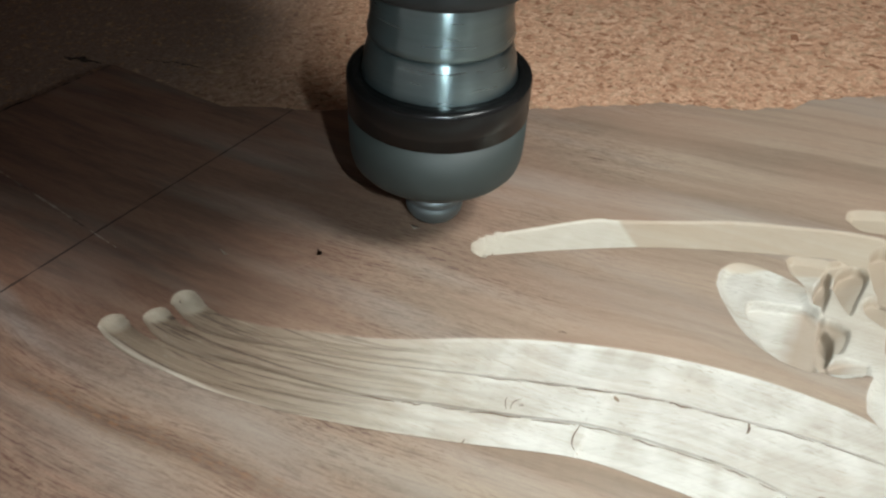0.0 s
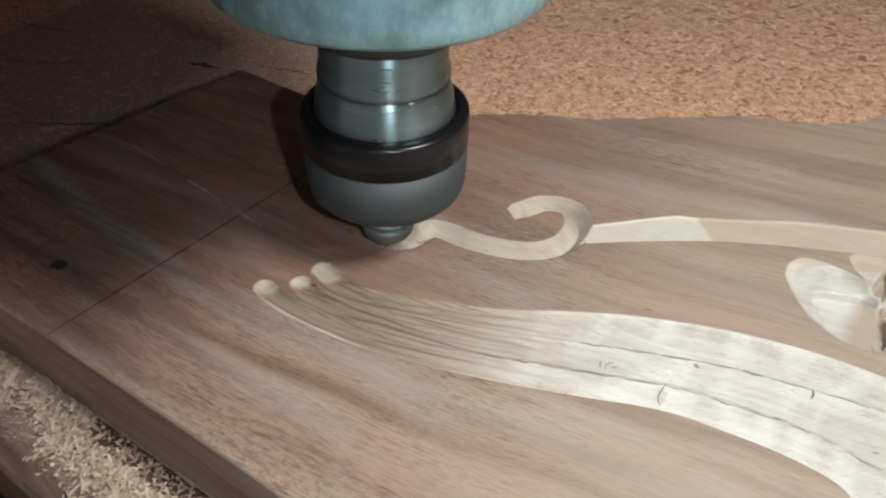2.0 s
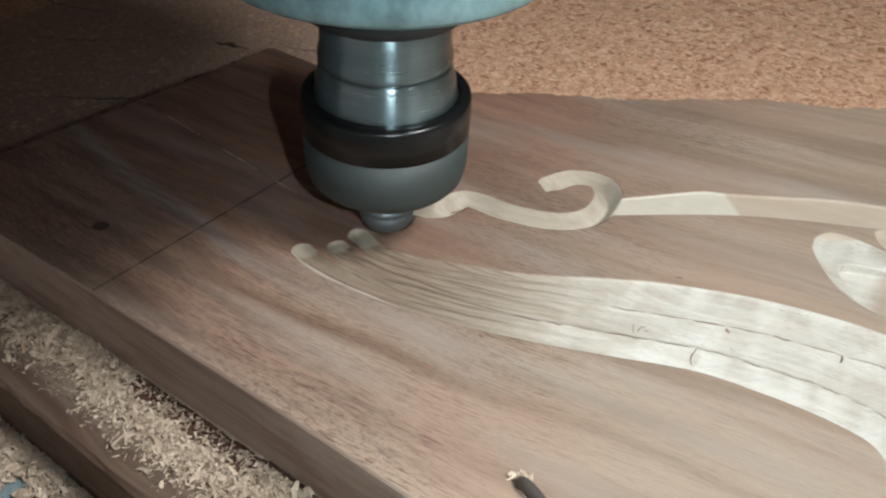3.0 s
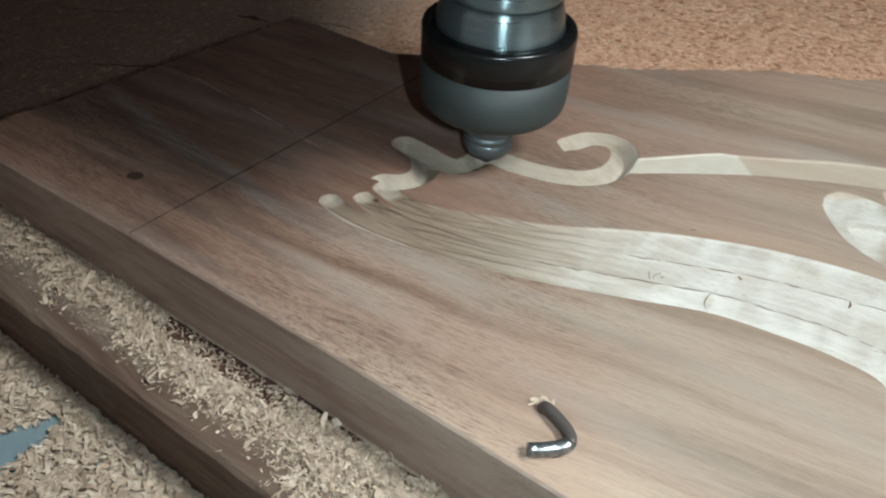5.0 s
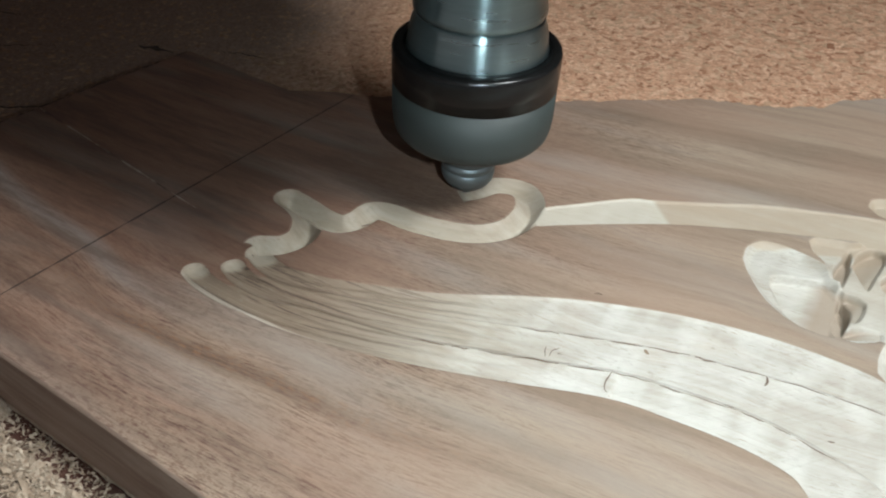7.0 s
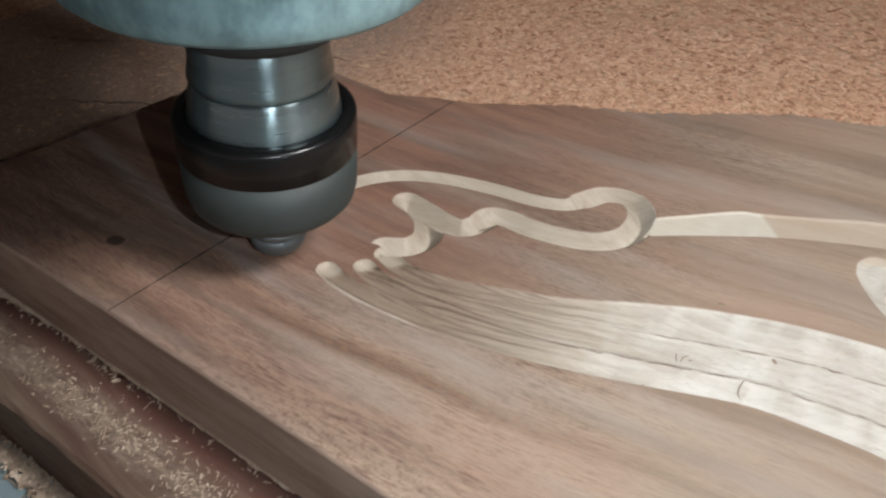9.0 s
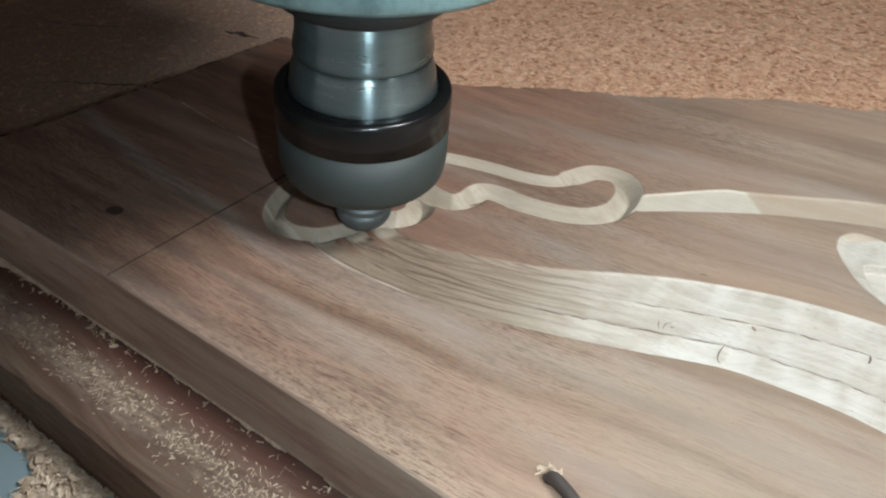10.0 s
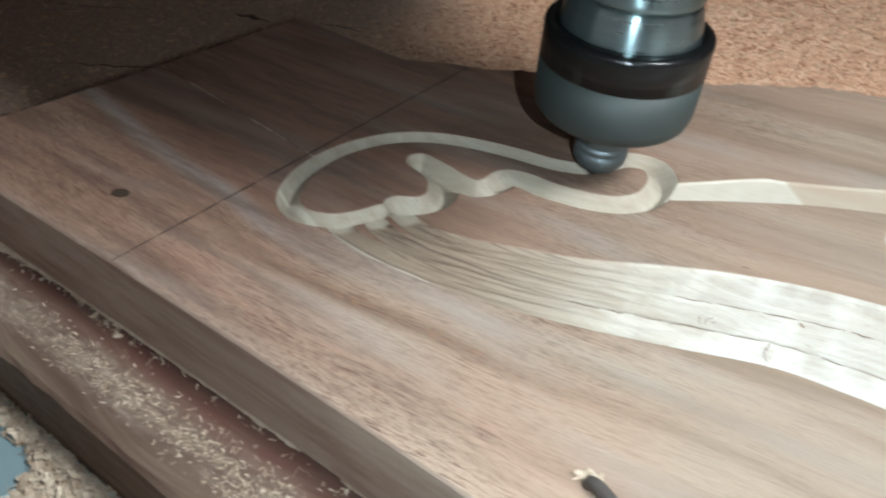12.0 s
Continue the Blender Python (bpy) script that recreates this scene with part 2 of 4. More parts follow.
    fresh = mix(t, math_node(t, "MULTIPLY", ramp(t, lines, [(0.56, 0.0), (0.68, 0.7)]), heart), fresh, (0.31, 0.247, 0.185))
    fresh = mix(t, ramp(t, fibre, [(0.3, 0.4), (0.5, 0.0)]), fresh, (0.30, 0.235, 0.165))
    fresh = mix(t, ramp(t, pores, [(0.27, 0.6), (0.34, 0.0)]), fresh, (0.22, 0.15, 0.10))
    # thin pale line along the front of the cuts
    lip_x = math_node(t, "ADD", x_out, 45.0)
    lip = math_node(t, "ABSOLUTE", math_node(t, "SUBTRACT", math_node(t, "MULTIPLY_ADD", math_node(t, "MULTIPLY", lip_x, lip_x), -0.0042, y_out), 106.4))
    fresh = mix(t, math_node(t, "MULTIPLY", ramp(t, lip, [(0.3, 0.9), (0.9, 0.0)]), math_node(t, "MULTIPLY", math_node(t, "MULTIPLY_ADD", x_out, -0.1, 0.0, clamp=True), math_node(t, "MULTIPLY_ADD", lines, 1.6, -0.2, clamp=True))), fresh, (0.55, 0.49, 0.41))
    stain = noise_node(t, mapped(t, vec, (0.05, 0.09, 0.1), move=(9, 4, 0)), 1.0, 3)
    fresh = mix(t, ramp(t, stain, [(0.58, 0.0), (0.74, 0.25)]), fresh, (0.36, 0.27, 0.19))
    fresh = mix(t, math_node(t, "MULTIPLY", ramp(t, dashes, [(0.34, 0.6), (0.42, 0.0)]), ramp(t, patch, [(0.4, 0.0), (0.6, 1.0)])), fresh, (0.25, 0.215, 0.17))
    # the stem: pale at its tip, brown heartwood beyond a slanting line
    over_line = math_node(t, "MULTIPLY_ADD", x_out, 0.682, math_node(t, "MULTIPLY_ADD", y_out, 0.731, -143.8))
    in_stem = math_node(t, "MULTIPLY", math_node(t, "MULTIPLY_ADD", math_node(t, "MULTIPLY_ADD", x_out, -0.46, y_out), 1.0, -165.0, clamp=True), math_node(t, "MULTIPLY_ADD", x_out, 0.2, 3.0, clamp=True))
    fresh = mix(t, math_node(t, "MULTIPLY", in_stem, 0.55), fresh, (0.47, 0.425, 0.345))
    heart_stem = math_node(t, "MULTIPLY", math_node(t, "MULTIPLY", over_line, 0.9, clamp=True), math_node(t, "MULTIPLY", in_stem, math_node(t, "MULTIPLY_ADD", streak, 1.0, 0.22, clamp=True)))
    fresh = mix(t, heart_stem, fresh, (0.315, 0.24, 0.17))
    # brown wood and painted shade in the deep cups of the flower, darker with depth
    deep_wood_shade = math_node(t, "MULTIPLY", math_node(t, "MULTIPLY_ADD", sep.outputs["Z"], -0.8, -1.5, clamp=True), math_node(t, "MULTIPLY_ADD", x_out, 0.3, -14.7, clamp=True))
    fresh = mix(t, math_node(t, "MULTIPLY", deep_wood_shade, 0.8), fresh, (0.27, 0.20, 0.145))
    petals = math_node(t, "MULTIPLY", math_node(t, "MULTIPLY_ADD", x_out, 0.1, -5.0, clamp=True), math_node(t, "MULTIPLY_ADD", y_out, 0.05, -8.0, clamp=True))
    fresh = mix(t, math_node(t, "MULTIPLY", petals, 0.45), fresh, (0.37, 0.31, 0.235))
    edge = math_node(t, "MULTIPLY_ADD", fibre, 0.16, sep.outputs["Z"])
    cut = ramp(t, math_node(t, "MULTIPLY_ADD", edge, -1.0, 0.0), [(0.02, 0.0), (0.09, 1.0)])
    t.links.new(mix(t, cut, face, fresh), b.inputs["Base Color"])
    b.inputs["Roughness"].default_value = 0.62
    b.inputs["Specular IOR Level"].default_value = 0.35
    h = math_node(t, "ADD", math_node(t, "MULTIPLY", fibre, 0.6), math_node(t, "MULTIPLY", pore, -0.5))
    bump(t, b, h, 0.35, 0.0003)
    return m


def side_material(name, low, mid, high, rough=0.7, dust_or_shade=False):
    m, t, b = material(name)
    vec = plan_coords(t)
    sep, along_y, grain_vec, broad, streak, fibre, pores = grain_fields(t, vec)
    c = ramp(t, math_node(t, "ADD", math_node(t, "MULTIPLY", streak, 0.6), math_node(t, "MULTIPLY", broad, 0.4)), [(0.35, low), (0.5, mid), (0.65, high)])
    c = mix(t, ramp(t, fibre, [(0.3, 0.5), (0.5, 0.0)]), c, low)
    if dust_or_shade:
        # sawdust caught in the saw marks of the upper face
        marks = noise_node(t, mapped(t, vec, (0.22, 0.7, 0.3), turn=(0, 0, 0.15)), 1.0, 6, 0.75)
        cloud = noise_node(t, mapped(t, vec, (0.03, 0.07, 0.05), move=(2, 7, 0)), 1.0, 3)
        upper = math_node(t, "GREATER_THAN", sep.outputs["Z"], -21.9)
        back = math_node(t, "MULTIPLY_ADD", sep.outputs["X"], 0.046, sep.outputs["Y"])
        lane = math_node(t, "SUBTRACT", 1.25, math_node(t, "MULTIPLY", math_node(t, "ABSOLUTE", math_node(t, "SUBTRACT", back, 59.5)), 0.2), clamp=True)
        dust = math_node(t, "MULTIPLY", math_node(t, "MULTIPLY", ramp(t, marks, [(0.40, 0.1), (0.68, 0.9)]), ramp(t, cloud, [(0.36, 0.35), (0.58, 0.95)])), upper)
        c = mix(t, math_node(t, "MULTIPLY", dust, lane), c, (0.40, 0.325, 0.25))
        # red stain along the plank
        stain = math_node(t, "MULTIPLY", math_node(t, "MULTIPLY_ADD", back, 0.13, -7.95, clamp=True), math_node(t, "MULTIPLY", upper, ramp(t, cloud, [(0.38, 0.9), (0.62, 0.35)])))
        c = mix(t, stain, c, (0.12, 0.043, 0.034))
    t.links.new(c, b.inputs["Base Color"])
    b.inputs["Roughness"].default_value = rough
    b.inputs["Specular IOR Level"].default_value = 0.25
    bump(t, b, fibre, 0.4, 0.0004)
    return m


def flake_material(name, stops, rough=0.75, dust_or_shade=False):
    """Loose or pressed wood flakes, each with its own shade."""
    m, t, b = material(name)
    vec = plan_coords(t)
    geo = t.nodes.new("ShaderNodeNewGeometry")
    c = ramp(t, geo.outputs["Random Per Island"], stops)
    grain = noise_node(t, mapped(t, vec, (0.8, 0.8, 0.8)), 1.0, 4, 0.7)
    c = mix(t, ramp(t, grain, [(0.35, 0.4), (0.6, 0.0)]), c, (0.16, 0.085, 0.04))
    if dust_or_shade:
        # shade painted over the far end of the sheet, as a dull grey-brown tone
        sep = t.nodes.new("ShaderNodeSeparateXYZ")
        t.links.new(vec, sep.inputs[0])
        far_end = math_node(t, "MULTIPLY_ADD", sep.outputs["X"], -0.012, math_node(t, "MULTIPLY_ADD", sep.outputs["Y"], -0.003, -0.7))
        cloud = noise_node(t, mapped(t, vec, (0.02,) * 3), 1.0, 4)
        # uneven amount of the painted shade, growing towards the far end
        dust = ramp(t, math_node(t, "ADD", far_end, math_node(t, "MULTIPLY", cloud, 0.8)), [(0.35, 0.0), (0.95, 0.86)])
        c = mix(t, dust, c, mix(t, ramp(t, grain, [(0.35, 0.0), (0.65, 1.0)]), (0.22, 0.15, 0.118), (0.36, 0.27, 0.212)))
    t.links.new(c, b.inputs["Base Color"])
    b.inputs["Roughness"].default_value = rough
    b.inputs["Specular IOR Level"].default_value = 0.25
    bump(t, b, grain, 0.4, 0.0004)
    return m


def particle_material():
    m, t, b = material("particle_board")
    vec = plan_coords(t)
    n1 = noise_node(t, mapped(t, vec, (0.25, 0.4, 0.3)), 1.0, 5, 0.7, 0.6)
    c = ramp(t, n1, [(0.32, (0.24, 0.13, 0.07)), (0.5, (0.46, 0.29, 0.18)), (0.68, (0.60, 0.42, 0.28))])
    t.links.new(c, b.inputs["Base Color"])
    b.inputs["Roughness"].default_value = 0.85
    bump(t, b, n1, 0.6, 0.0006)
    return m


def metal_material(name, colour, rough, metallic=1.0, turned=0.0, smear=0.0, gloss=0.5):
    m, t, b = material(name)
    vec = plan_coords(t)
    n = noise_node(t, mapped(t, vec, (0.08, 0.08, 0.9 if turned else 0.08)), 1.0, 4)
    c = mix(t, ramp(t, n, [(0.35, 0.0), (0.7, 0.35)]), colour, tuple(v * 0.7 for v in colour))
    if smear:
        cloud = noise_node(t, mapped(t, vec, (0.16, 0.16, 0.1), move=(4, 1, 0)), 1.0, 5, 0.65)
        c = mix(t, ramp(t, cloud, [(0.36, smear), (0.56, 0.0)]), c, tuple(v * 0.45 for v in colour))
        c = mix(t, ramp(t, cloud, [(0.56, 0.0), (0.7, smear * 0.6)]), c, tuple(min(1.0, v * 1.35 + 0.03) for v in colour))
    t.links.new(c, b.inputs["Base Color"])
    r = math_node(t, "MULTIPLY_ADD", n, 0.12, rough - 0.05, clamp=True)
    t.links.new(r, b.inputs["Roughness"])
    b.inputs["Metallic"].default_value = metallic
    b.inputs["Specular IOR Level"].default_value = gloss
    if turned:
        tangent = t.nodes.new("ShaderNodeTangent")
        tangent.direction_type, tangent.axis = "RADIAL", "Z"
        t.links.new(tangent.outputs[0], b.inputs["Tangent"])
        b.inputs["Anisotropic"].default_value, b.inputs["Anisotropic Rotation"].default_value = turned, 0.25
    return m


def worn_material():
    m, t, b = material("worn_black_paint")
    vec = plan_coords(t)
    speck = noise_node(t, mapped(t, vec, (0.7, 0.7, 0.7)), 1.0, 5, 0.7)
    cloud = noise_node(t, mapped(t, vec, (0.06, 0.06, 0.06)), 1.0, 4)
    c = ramp(t, cloud, [(0.35, (0.014, 0.017, 0.017)), (0.65, (0.035, 0.041, 0.04))])
    c = mix(t, ramp(t, speck, [(0.62, 0.0), (0.72, 0.7)]), c, (0.16, 0.15, 0.125))
    t.links.new(c, b.inputs["Base Color"])
    t.links.new(ramp(t, speck, [(0.35, 0.28), (0.65, 0.5)]), b.inputs["Roughness"])
    bump(t, b, speck, 0.25, 0.0003)
    return m


def hammered_material():
    m, t, b = material("hammered_steel")
    vec = plan_coords(t)
    dents = noise_node(t, mapped(t, vec, (0.9, 0.9, 0.9)), 1.0, 2)
    t.links.new(ramp(t, dents, [(0.35, (0.16, 0.165, 0.165)), (0.65, (0.34, 0.345, 0.34))]), b.inputs["Base Color"])
    b.inputs["Metallic"].default_value, b.inputs["Roughness"].default_value = 0.9, 0.3
    bump(t, b, dents, 0.5, 0.0006)
    return m


def plain_material(name, colour, rough=0.8):
    m, t, b = material(name)
    vec = plan_coords(t)
    n = noise_node(t, mapped(t, vec, (0.004,) * 3), 1.0, 5)
    t.links.new(mix(t, ramp(t, n, [(0.35, 0.0), (0.7, 0.5)]), colour, tuple(v * 0.7 for v in colour)), b.inputs["Base Color"])
    b.inputs["Roughness"].default_value = rough
    return m


def glow_material(name, colour, strength):
    m, t, b = material(name)
    b.inputs["Base Color"].default_value = (0.8, 0.8, 0.8, 1)
    b.inputs["Emission Color"].default_value = (*colour, 1)
    b.inputs["Emission Strength"].default_value = strength
    return m


LED = glow_material("white_emitter", (0.9, 1.0, 1.03), LED_GLOW)
PLANK = plank_material()
PLANK_SIDE = side_material("plank_side", (0.25, 0.168, 0.128), (0.36, 0.265, 0.208), (0.43, 0.335, 0.265))
BATTEN = side_material("batten_wood", (0.066, 0.036, 0.026), (0.114, 0.073, 0.052), (0.168, 0.122, 0.088), dust_or_shade=True)
CHIPBOARD = particle_material()
FLAKES = flake_material("board_flakes", [(0.0, (0.29, 0.135, 0.08)), (0.12, (0.44, 0.235, 0.145)), (0.34, (0.57, 0.33, 0.212)), (0.7, (0.64, 0.39, 0.256)), (1.0, (0.71, 0.465, 0.322))], dust_or_shade=True)
SHAVINGS = flake_material("fresh_shavings", [(0.0, (0.40, 0.305, 0.222)), (0.4, (0.50, 0.40, 0.302)), (1.0, (0.60, 0.50, 0.39))])
STEEL = metal_material("ground_steel", (0.205, 0.262, 0.272), 0.28, metallic=0.87, turned=0.86)
BLACK_STEEL = metal_material("black_oxide", (0.006, 0.006, 0.006), 0.24, metallic=0.0, gloss=0.28)
NUT_STEEL = metal_material("grey_steel", (0.024, 0.031, 0.029), 0.6, metallic=0.0)
HOUSING = metal_material("housing_metal", (0.25, 0.385, 0.405), 0.42, metallic=0.45, smear=0.75)
BIT = metal_material("bit_steel", (0.16, 0.19, 0.20), 0.45, metallic=0.7)
RUBBER = plain_material("black_rubber", (0.012, 0.014, 0.015), 0.5)
ALUMINIUM = metal_material("aluminium", (0.36, 0.48, 0.52), 0.45, metallic=0.5)
CLAMP_BLACK = worn_material()
IRON = metal_material("nail_iron", (0.085, 0.07, 0.062), 0.5, metallic=0.3)
BRIGHT_IRON = hammered_material()
PIN = plain_material("pin_knot_wood", (0.20, 0.14, 0.095), 0.7)
CRACK = plain_material("torn_fibre", (0.13, 0.085, 0.06), 0.8)
KNOT = plain_material("dark_knot", (0.05, 0.03, 0.02), 0.7)
ROOM = plain_material("workshop_paint", (0.25, 0.24, 0.22))


# ---- mesh helpers ----
def mesh_object(name, verts, faces, mats, parent=None, smooth=False, which=None):
    me = bpy.data.meshes.new(name)
    me.from_pydata([tuple(v) for v in (np.asarray(verts, float) * U)], [], faces)
    for m in mats:
        me.materials.append(m)
    if which is not None:
        me.polygons.foreach_set("material_index", np.asarray(which, np.int32))
    me.polygons.foreach_set("use_smooth", np.full(len(me.polygons), smooth))
    me.update()
    ob = new(name, me)
    ob.parent = parent
    return ob


def part(name, bm, mat, parent, label="", smooth=False):
    """Links a bmesh, modelled in plan units, as one mesh."""
    bmesh.ops.scale(bm, vec=(U, U, U), verts=bm.verts)
    me = bpy.data.meshes.new(name)
    bm.to_mesh(me)
    bm.free()
    me.materials.append(mat)
    for p in me.polygons:
        p.use_smooth = smooth
    ob = new(name, me)
    ob.parent = parent
    return tagged(ob, label)


def box(x0, x1, y0, y1, z0, z1, edge=0.0):
    bm = bmesh.new()
    bmesh.ops.create_cube(bm, size=1)
    for v in bm.verts:
        v.co = Vector((x0 if v.co.x < 0 else x1, y0 if v.co.y < 0 else y1, z0 if v.co.z < 0 else z1))
    if edge:
        bmesh.ops.bevel(bm, geom=bm.edges[:], offset=edge, segments=2, affect="EDGES", profile=0.7)
    return bm


def lathe(profile, steps=96):
    """A turned piece from (radius, height) pairs, closed at both ends."""
    bm = bmesh.new()
    rings = []
    for r, z in profile:
        if r < 1e-6:
            rings.append([bm.verts.new((0, 0, z))])
        else:
            rings.append([bm.verts.new((r * math.cos(a), r * math.sin(a), z)) for a in (2 * math.pi * i / steps for i in range(steps))])
    for a, b in zip(rings, rings[1:]):
        for i in range(steps):
            j = (i + 1) % steps
            quad = [a[i % len(a)], a[j % len(a)], b[j % len(b)], b[i % len(b)]]
            quad = list(dict.fromkeys(quad))
            if len(quad) > 2:
                bm.faces.new(quad)
    for ring, flip in ((rings[0], True), (rings[-1], False)):
        if len(ring) > 1:
            bm.faces.new(ring[::-1] if flip else ring)
    bmesh.ops.recalc_face_normals(bm, faces=bm.faces)
    return bm


def tube(points, radius, sides=10):
    """A rod along points, tapering with radius when that is a list."""
    bm = bmesh.new()
    pts = [Vector(p) for p in points]
    rings = []
    up = Vector((0.13, 0.21, 1)).normalized()
    for i, p in enumerate(pts):
        d = (pts[min(i + 1, len(pts) - 1)] - pts[max(i - 1, 0)]).normalized()
        a = d.cross(up).normalized()
        b = a.cross(d)
        r = radius[i] if isinstance(radius, (list, tuple)) else radius
        rings.append([bm.verts.new(p + r * (math.cos(q) * a + math.sin(q) * b)) for q in (2 * math.pi * k / sides for k in range(sides))])
    for a, b in zip(rings, rings[1:]):
        for k in range(sides):
            j = (k + 1) % sides
            bm.faces.new((a[k], a[j], b[j], b[k]))
    bm.faces.new(rings[0][::-1])
    bm.faces.new(rings[-1])
    bmesh.ops.recalc_face_normals(bm, faces=bm.faces)
    return bm


def thing(name, label, category, group="", kind="", place=(0, 0, 0)):
    ob = new(name)
    ob.empty_display_size = 0.01
    ob.location = Vector(place) * U
    return tagged(ob, label, category, group, kind)


def spline(points, step=0.5):
    """A smooth curve (Catmull-Rom) through plan points, at even steps."""
    p = np.asarray(points, float)
    p = np.vstack([2 * p[0] - p[1], p, 2 * p[-1] - p[-2]])
    out = []
    for i in range(1, len(p) - 2):
        s = np.linspace(0, 1, 24, endpoint=False)[:, None]
        a, b, c, d = p[i - 1], p[i], p[i + 1], p[i + 2]
        out.append(0.5 * (2 * b + (c - a) * s + (2 * a - 5 * b + 4 * c - d) * s ** 2 + (3 * b - a - 3 * c + d) * s ** 3))
    out = np.vstack(out + [p[-2][None]])
    length = np.concatenate([[0], np.cumsum(np.linalg.norm(np.diff(out, axis=0), axis=1))])
    at = np.linspace(0, length[-1], max(2, int(length[-1] / step) + 1))
    return np.stack([np.interp(at, length, out[:, k]) for k in range(p.shape[1])], 1), at


# ---- the room that closes the place ----
def room():
    for name, b in (("floor", (-1900, 1900, -1900, 1900, -980, -960)), ("ceiling", (-1900, 1900, -1900, 1900, 1500, 1520)),
                    ("wall_north", (-1900, 1900, 1900, 1950, -960, 1500)), ("wall_west", (-1950, -1900, -1950, 1950, -960, 1500))):
        tagged(part(name, box(*b), ROOM, None), "dim painted workshop " + name.split("_")[0], name.split("_")[0], kind="structure")
    # two unseen sides are left open so that the world fills the shadows: a low wall, a lintel and piers
    for name, turned in (("wall_south", False), ("wall_east", True)):
        bm = bmesh.new()
        for a0, a1, z0, z1 in ((-1900, 1900, -960, -300), (-1900, 1900, 1150, 1500), (-1900, -1700, -300, 1150), (1700, 1900, -300, 1150)):
            piece = box(1900, 1950, a0, a1, z0, z1) if turned else box(a0, a1, -1950, -1900, z0, z1)
            mesh = bpy.data.meshes.new("piece")
            piece.to_mesh(mesh)
            piece.free()
            bm.from_mesh(mesh)
            bpy.data.meshes.remove(mesh)
        tagged(part(name, bm, ROOM, None), "dim painted workshop wall, unseen, opened to let in fill light", "wall", kind="structure")


room()


# ---- the machine's bed: aluminium extrusions side by side, standing on a steel frame ----
def machine_bed():
    bed = thing("machine_bed", "brushed aluminium router table of slotted extrusions", "machine table", place=(0, 0, -43))
    width = 60.0
    for i in range(-9, 10):
        x0 = -129.6 + i * width
        bm = bmesh.new()
        outline = [(0.25, -14), (0.25, -0.5), (0.75, 0), (33.2, 0), (33.7, -0.5), (33.7, -5), (20, -5), (20, -10), (40, -10), (40, -5), (35, -5),
                   (35, -0.5), (35.5, 0), (width - 0.75, 0), (width - 0.25, -0.5), (width - 0.25, -14)]
        ends = [[bm.verts.new((x0 + x, y, z)) for x, z in outline] for y in (-420, 560)]
        n = len(outline)
        for k in range(n):
            j = (k + 1) % n
            bm.faces.new((ends[0][k], ends[0][j], ends[1][j], ends[1][k]))
        bm.faces.new(ends[0][::-1])
        bm.faces.new(ends[1])
        bmesh.ops.recalc_face_normals(bm, faces=bm.faces)
        part("extrusion", bm, ALUMINIUM, bed)
    for x in (-660, 415):
        for y in (-400, 520):
            part("leg", box(x, x + 50, y, y + 50, -917, -14.2, 2), CLAMP_BLACK, bed)


machine_bed()


# ---- the particle board under the plank ----
def quads(rng, n, x0, x1, y0, y1, long, wide, z, tilt):
    """Irregular flakes lying on a plane: verts and faces."""
    c = np.stack([rng.uniform(x0, x1, n), rng.uniform(y0, y1, n)], 1)
    a = rng.uniform(0, math.pi, n)
    l, w = long * rng.lognormal(0, 0.4, n), wide * rng.lognormal(0, 0.35, n)
    corner = np.array([(-1, -0.6), (-0.2, -1), (0.9, -0.8), (1, 0.5), (0.3, 1), (-0.8, 0.8)])
    jit = rng.uniform(0.7, 1.2, (n, 6, 2))
    p = corner[None] * jit * np.stack([l, w], 1)[:, None] / 2
    ca, sa = np.cos(a)[:, None], np.sin(a)[:, None]
    x = c[:, :1] + p[..., 0] * ca - p[..., 1] * sa
    y = c[:, 1:] + p[..., 0] * sa + p[..., 1] * ca
    tx, ty = rng.normal(0, tilt, (n, 1)), rng.normal(0, tilt, (n, 1))
    h = z + np.abs(rng.normal(0, 0.06, (n, 1))) + (x - c[:, :1]) * tx + (y - c[:, 1:]) * ty
    verts = np.stack([x, y, h], -1).reshape(-1, 3)
    faces = [tuple(range(6 * i, 6 * i + 6)) for i in range(n)]
    return verts, faces


SHEET_Z = -19.6


def particle_board():
    sheet = thing("particle_board", "coarse tan particle board sheet lying on the machine table", "particle board", place=(0, 0, 0))
    part("sheet", box(-420, 330, 78.7, 560, -42.9, SHEET_Z, 0.4), CHIPBOARD, sheet)
    rng = np.random.default_rng(5)
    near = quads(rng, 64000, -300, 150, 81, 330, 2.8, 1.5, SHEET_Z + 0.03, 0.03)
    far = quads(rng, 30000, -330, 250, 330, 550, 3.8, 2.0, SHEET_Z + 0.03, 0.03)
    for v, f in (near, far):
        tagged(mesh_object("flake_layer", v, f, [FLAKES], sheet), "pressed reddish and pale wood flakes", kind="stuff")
    return sheet


